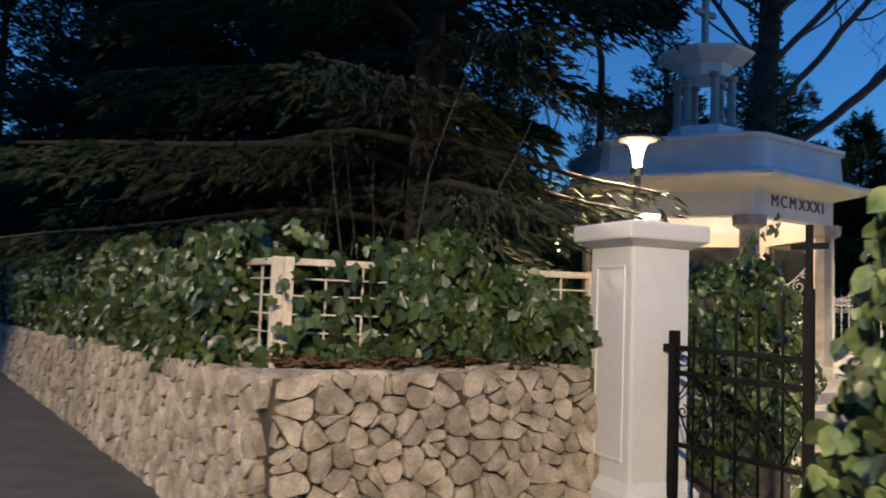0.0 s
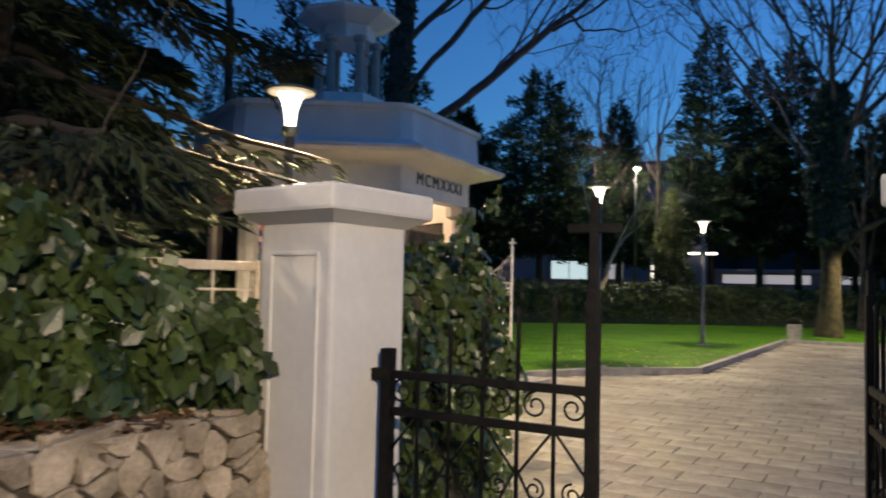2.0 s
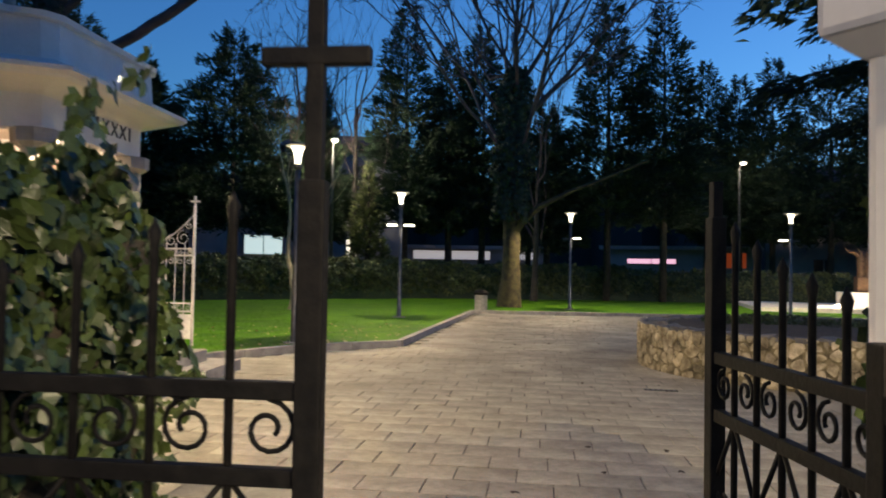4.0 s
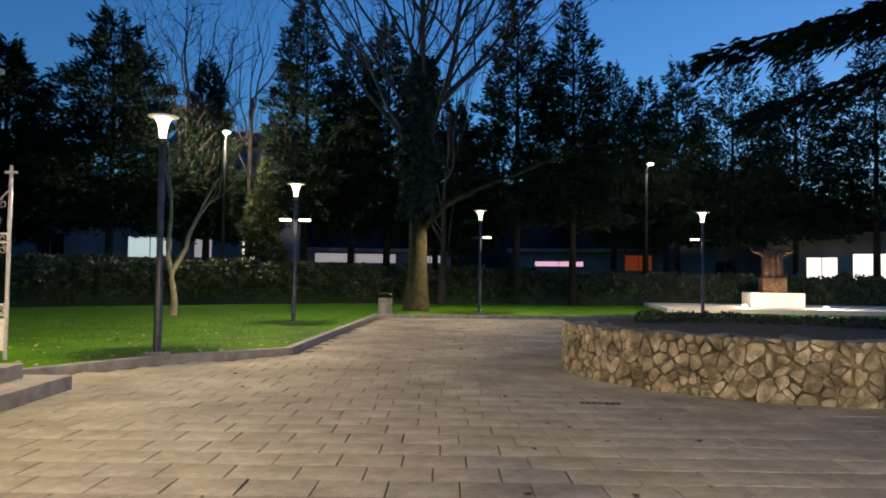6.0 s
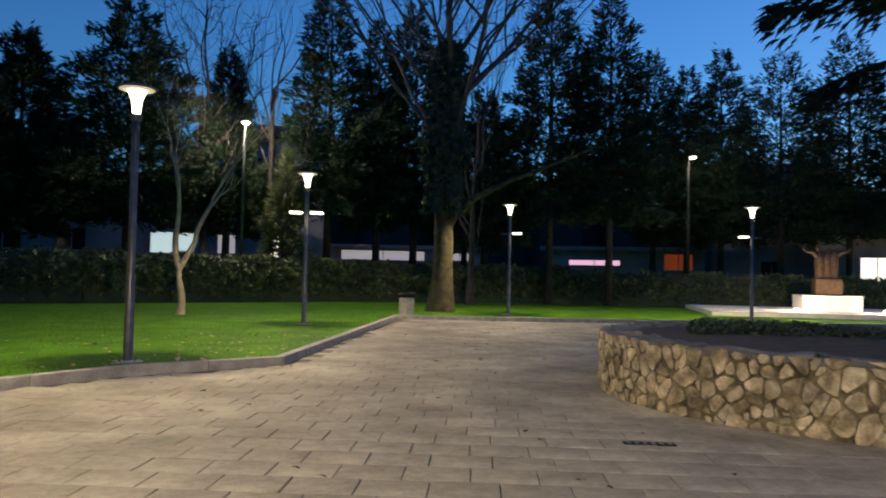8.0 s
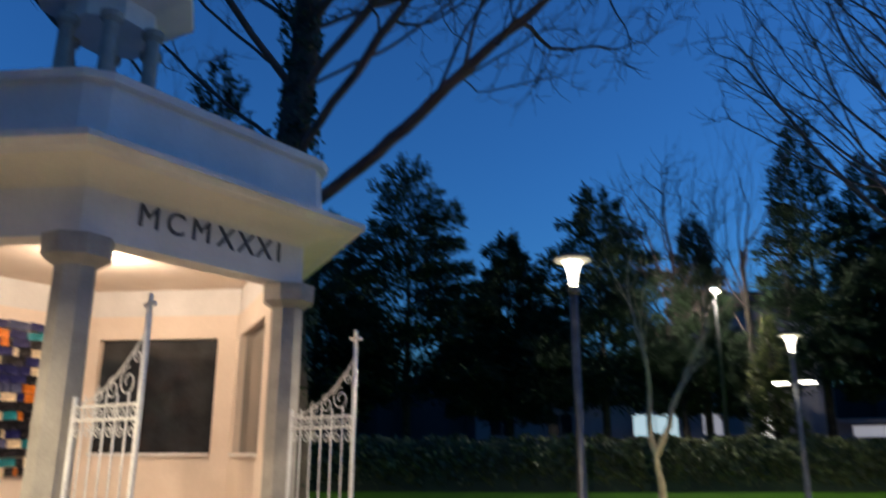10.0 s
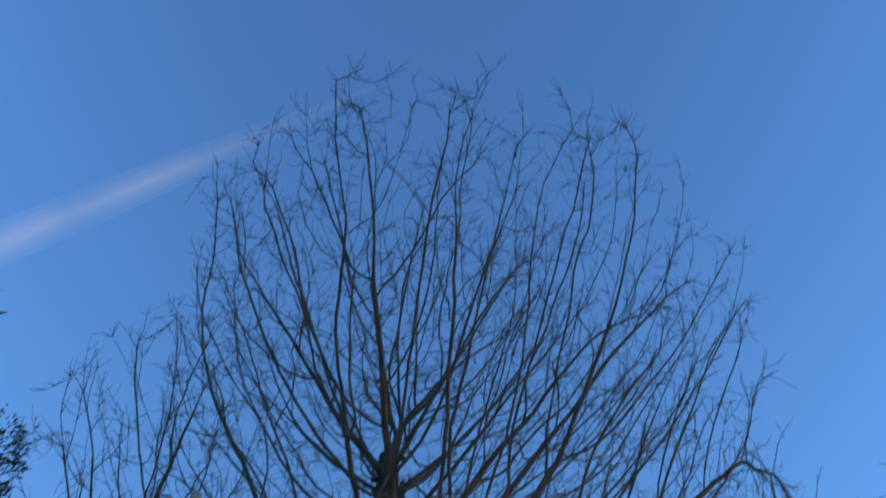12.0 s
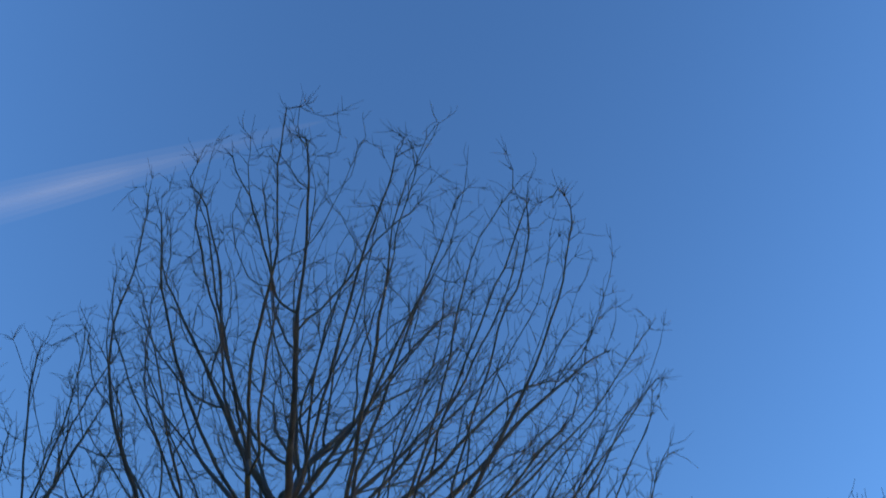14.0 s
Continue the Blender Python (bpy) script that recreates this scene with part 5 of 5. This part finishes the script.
def street_lamp(place, height, turn, label, watts):
    s = thing("street_lamp", label, "street lamp", place, "street lamps", turn=turn)
    tube("pole", [(0, 0, 0), (0, 0, height - 0.4), (0.1, 0, height - 0.1), (0.5, 0, height + 0.05)], [0.09, 0.06, 0.05, 0.04], M_POLE, s, 10)
    part("head", boxed(0.75, 0, height + 0.07, 0.6, 0.24, 0.1, 0, 0.02), M_POLE, s)
    q = part("diffuser", lathe(bmesh.new(), [(0.08, height - 0.06), (0.16, height - 0.02), (0.18, height + 0.018)], 14, 0.78, 0), M_LAMPGLOW, s, "bright white lens")
    q.visible_shadow = False
    lamp_light(s.matrix_world @ Vector((0.78, 0, height - 0.1)), watts, (1.0, 0.95, 0.85), 0.1, "street_bulb")
    return s


street_lamp((11.25, 40.95, 0), 7.7, -100, "tall street lamp behind the hedge", 1100)
street_lamp((33.0, 36.5, 0), 7.6, -120, "tall street lamp among the cypresses", 220)

# ---- moon and vapour trail ----
E = Vector((4.87, 10.2, 1.75))
MOON_WAY = Vector((0.0616, 0.1653, 0.9843))
moon = bmesh.new()
bmesh.ops.create_uvsphere(moon, u_segments=24, v_segments=14, radius=20.0)
mo = part("moon", moon, glow("moonlight", (1.0, 0.9, 0.8), 2.0), None, smooth=True)
mo.location = E + MOON_WAY * 2500
tagged(mo, "bright pale moon high in the sky", "moon", kind="structure")

trail_mat = bpy.data.materials.new("vapour")
trail_mat.use_nodes = True
tn, tl = trail_mat.node_tree.nodes, trail_mat.node_tree.links.new
tn.remove(tn["Principled BSDF"])
clear, shine, blend, tnoise = tn.new("ShaderNodeBsdfTransparent"), tn.new("ShaderNodeEmission"), tn.new("ShaderNodeMixShader"), tn.new("ShaderNodeTexNoise")
tnoise.inputs["Scale"].default_value = 0.004
tamount = tn.new("ShaderNodeMapRange")
tamount.inputs["To Min"].default_value, tamount.inputs["To Max"].default_value = 0.0, 0.034
tl(tnoise.outputs["Fac"], tamount.inputs["Value"]), tl(tamount.outputs["Result"], blend.inputs["Fac"])
tco = tn.new("ShaderNodeTexCoord")
tl(tco.outputs["Object"], tnoise.inputs["Vector"])
shine.inputs["Color"].default_value, shine.inputs["Strength"].default_value = (0.6, 0.65, 0.8, 1), 0.6
tl(clear.outputs[0], blend.inputs[1]), tl(shine.outputs[0], blend.inputs[2]), tl(blend.outputs[0], tn["Material Output"].inputs["Surface"])
m125 = look(E, (4.609, 11.066, 3.534), 3.6).to_3x3()


def sky_at(x, y, reach=2200):
    return E + (m125 @ Vector(((x - 784) / 1339.0, (441 - y) / 1339.0, -1))).normalized() * reach


vapour = thing("vapour_trail", "faint pale vapour trail across the sky", "vapour trail", kind="structure")
for layer, (wide, end) in enumerate(((40, 640), (31, 520), (23, 420), (16, 330), (10, 250))):
    tv = []
    for f_ in np.linspace(0, 1, 16):
        cx_ = -500 + (500 + end) * f_
        cy_ = 708 - 0.362 * (cx_ + 500)
        w_ = wide * (1 - f_ ** 3)
        for k_ in (-1.0, 1.0):
            tv.append(sky_at(cx_ + 0.3 * w_ * k_, cy_ + w_ * k_, 2200 + 6 * layer))
    o = new("vapour_layer", mesh_of("vapour_layer", tv, [(2 * i_, 2 * i_ + 1, 2 * i_ + 3, 2 * i_ + 2) for i_ in range(15)], trail_mat))
    o.parent = vapour

# ---- paving stones ----
pave = thing("paving", "square paved with worn beige concrete slabs in running bond", "pavement", kind="structure")
PX, PY = Vector((0.86, -0.51)), Vector((0.51, 0.86))
SL, SW = 0.45, 0.37


def inside(x, y, poly):
    c = False
    for i in range(len(poly)):
        (xa, ya), (xb, yb) = poly[i], poly[i - 1]
        if (ya > y) != (yb > y) and x < (xb - xa) * (y - ya) / (yb - ya) + xa:
            c = not c
    return c


def slab_geom(l, w, h=0.0):
    a, b = l / 2 - 0.0048, w / 2 - 0.0036
    v = [(-a, -b, -0.02), (a, -b, -0.02), (a, b, -0.02), (-a, b, -0.02), (-a, -b, -0.003), (a, -b, -0.003), (a, b, -0.003), (-a, b, -0.003),
         (-a + .004, -b + .004, 0), (a - .004, -b + .004, 0), (a - .004, b - .004, 0), (-a + .004, b - .004, 0)]
    f = [(0, 1, 5, 4), (1, 2, 6, 5), (2, 3, 7, 6), (3, 0, 4, 7), (4, 5, 9, 8), (5, 6, 10, 9), (6, 7, 11, 10), (7, 4, 8, 11), (8, 9, 10, 11)]
    return v, f


slab_me = mesh_of("slab", *slab_geom(SL, SW), M_PAVER)
rnd = random.Random(2)
rest_v, rest_f, singles = [], [], 0
turn_p = math.degrees(math.atan2(PX.y, PX.x))
inner = [(x, y) for x, y in PLAZA]
gv, gf = slab_geom(SL, SW)
for j in range(-30, 95):
    off = (0.5 if j % 2 else 0.0) + rnd.uniform(-0.12, 0.12)
    for i in range(-50, 80):
        c = PX * ((i + off) * SL) + PY * (j * SW) + Vector((2.0, 5.0))
        if not inside(c.x, c.y, inner) or c.x > 30:
            continue
        if not all(inside(c.x + sx * 0.14, c.y + sy * 0.14, inner) for sx in (-1, 1) for sy in (-1, 1)):
            continue
        if (c - RC).length < RR - 0.25:
            continue
        m = pose(c.x, c.y, rnd.uniform(-0.003, 0.003), rnd.gauss(0, 0.25), rnd.gauss(0, 0.25), turn_p)
        if singles < 300 and 2.6 < c.x < 8.6 and 8.6 < c.y < 13.6:
            o = new("slab", slab_me)
            o.parent = pave
            o.matrix_world = m
            singles += 1
        else:
            b = len(rest_v)
            rest_v += [m @ Vector(p) for p in gv]
            rest_f += [tuple(k + b for k in q) for q in gf]
o = new("slabs", mesh_of("slabs", rest_v, rest_f, M_PAVER))
o.parent = pave
tagged(o, kind="stuff")

# grass blades and fallen leaves
n = 52000
gx, gy = rng.uniform(-2, 24, n), rng.uniform(17, 37, n)
ok = np.array([inside(x, y, LAWN) and math.hypot(x - 4.5, y - 9) < 8 + 22 * k ** 0.7 for x, y, k in zip(gx, gy, rng.uniform(0, 1, n))])
gx, gy = gx[ok], gy[ok]
P = np.stack([gx, gy, np.full(len(gx), 0.05)], 1)
ob = scatter("grass", [(0, -0.12, 0), (0, 0.12, 0), (1, 0, 0)], [(0, 1, 2)], P, unit(len(P)) * .45 + [0, 0, 1], unit(len(P)), rng.uniform(.02, .055, len(P)), M_BLADE)
tagged(ob, "short green grass blades of the lawn", "grass", kind="stuff")
n = 900
P = np.stack([rng.uniform(3, 16, n), rng.uniform(9, 28, n), np.full(n, 0.012)], 1)
P = P[np.array([inside(x, y, PLAZA) and (Vector((x, y)) - RC).length > RR + 0.2 and rng.uniform() < (0.15 + 0.03 * (y - 9)) for x, y, z in P])]
ob = scatter("fallen_leaves", IVY_LEAF, IVY_TRIS, P, unit(len(P)) * [1, 1, .1], unit(len(P)) * .3 + [0, 0, 1], rng.uniform(.03, .07, len(P)), M_SOIL)
tagged(ob, "dark fallen leaves scattered on the paving", "fallen leaves", kind="stuff")

# pale leaves on the lawn by the first lamp
n = 260
P = np.stack([rng.uniform(2.5, 9, n), rng.uniform(17.4, 24, n), np.full(n, 0.085)], 1)
P = P[np.array([inside(x, y, LAWN) for x, y, z in P])]
ob = scatter("pale_leaves", IVY_LEAF, IVY_TRIS, P, unit(len(P)) * [1, 1, .15], unit(len(P)) * .4 + [0, 0, 1], rng.uniform(.04, .08, len(P)),
             material("pale_leaf", (0.3, 0.25, 0.1), (0.45, 0.38, 0.18), 5, 0.7, island=0.4))
tagged(ob, "pale fallen leaves scattered on the lawn", "fallen leaves", kind="stuff")

# drain slot in the paving
dr = thing("drain_cover", "narrow dark iron drain grate in the paving", "drain", (8.2, 12.55, 0.004), turn=turn_p)
part("grate_frame", boxed(0, 0, -0.008, 0.42, 0.11, 0.02, 0, 0.003), M_IRON, dr)
for i in range(6):
    part("grate_bar", boxed(-0.165 + 0.066 * i, 0, 0.004, 0.03, 0.08, 0.006), M_POLE, dr)
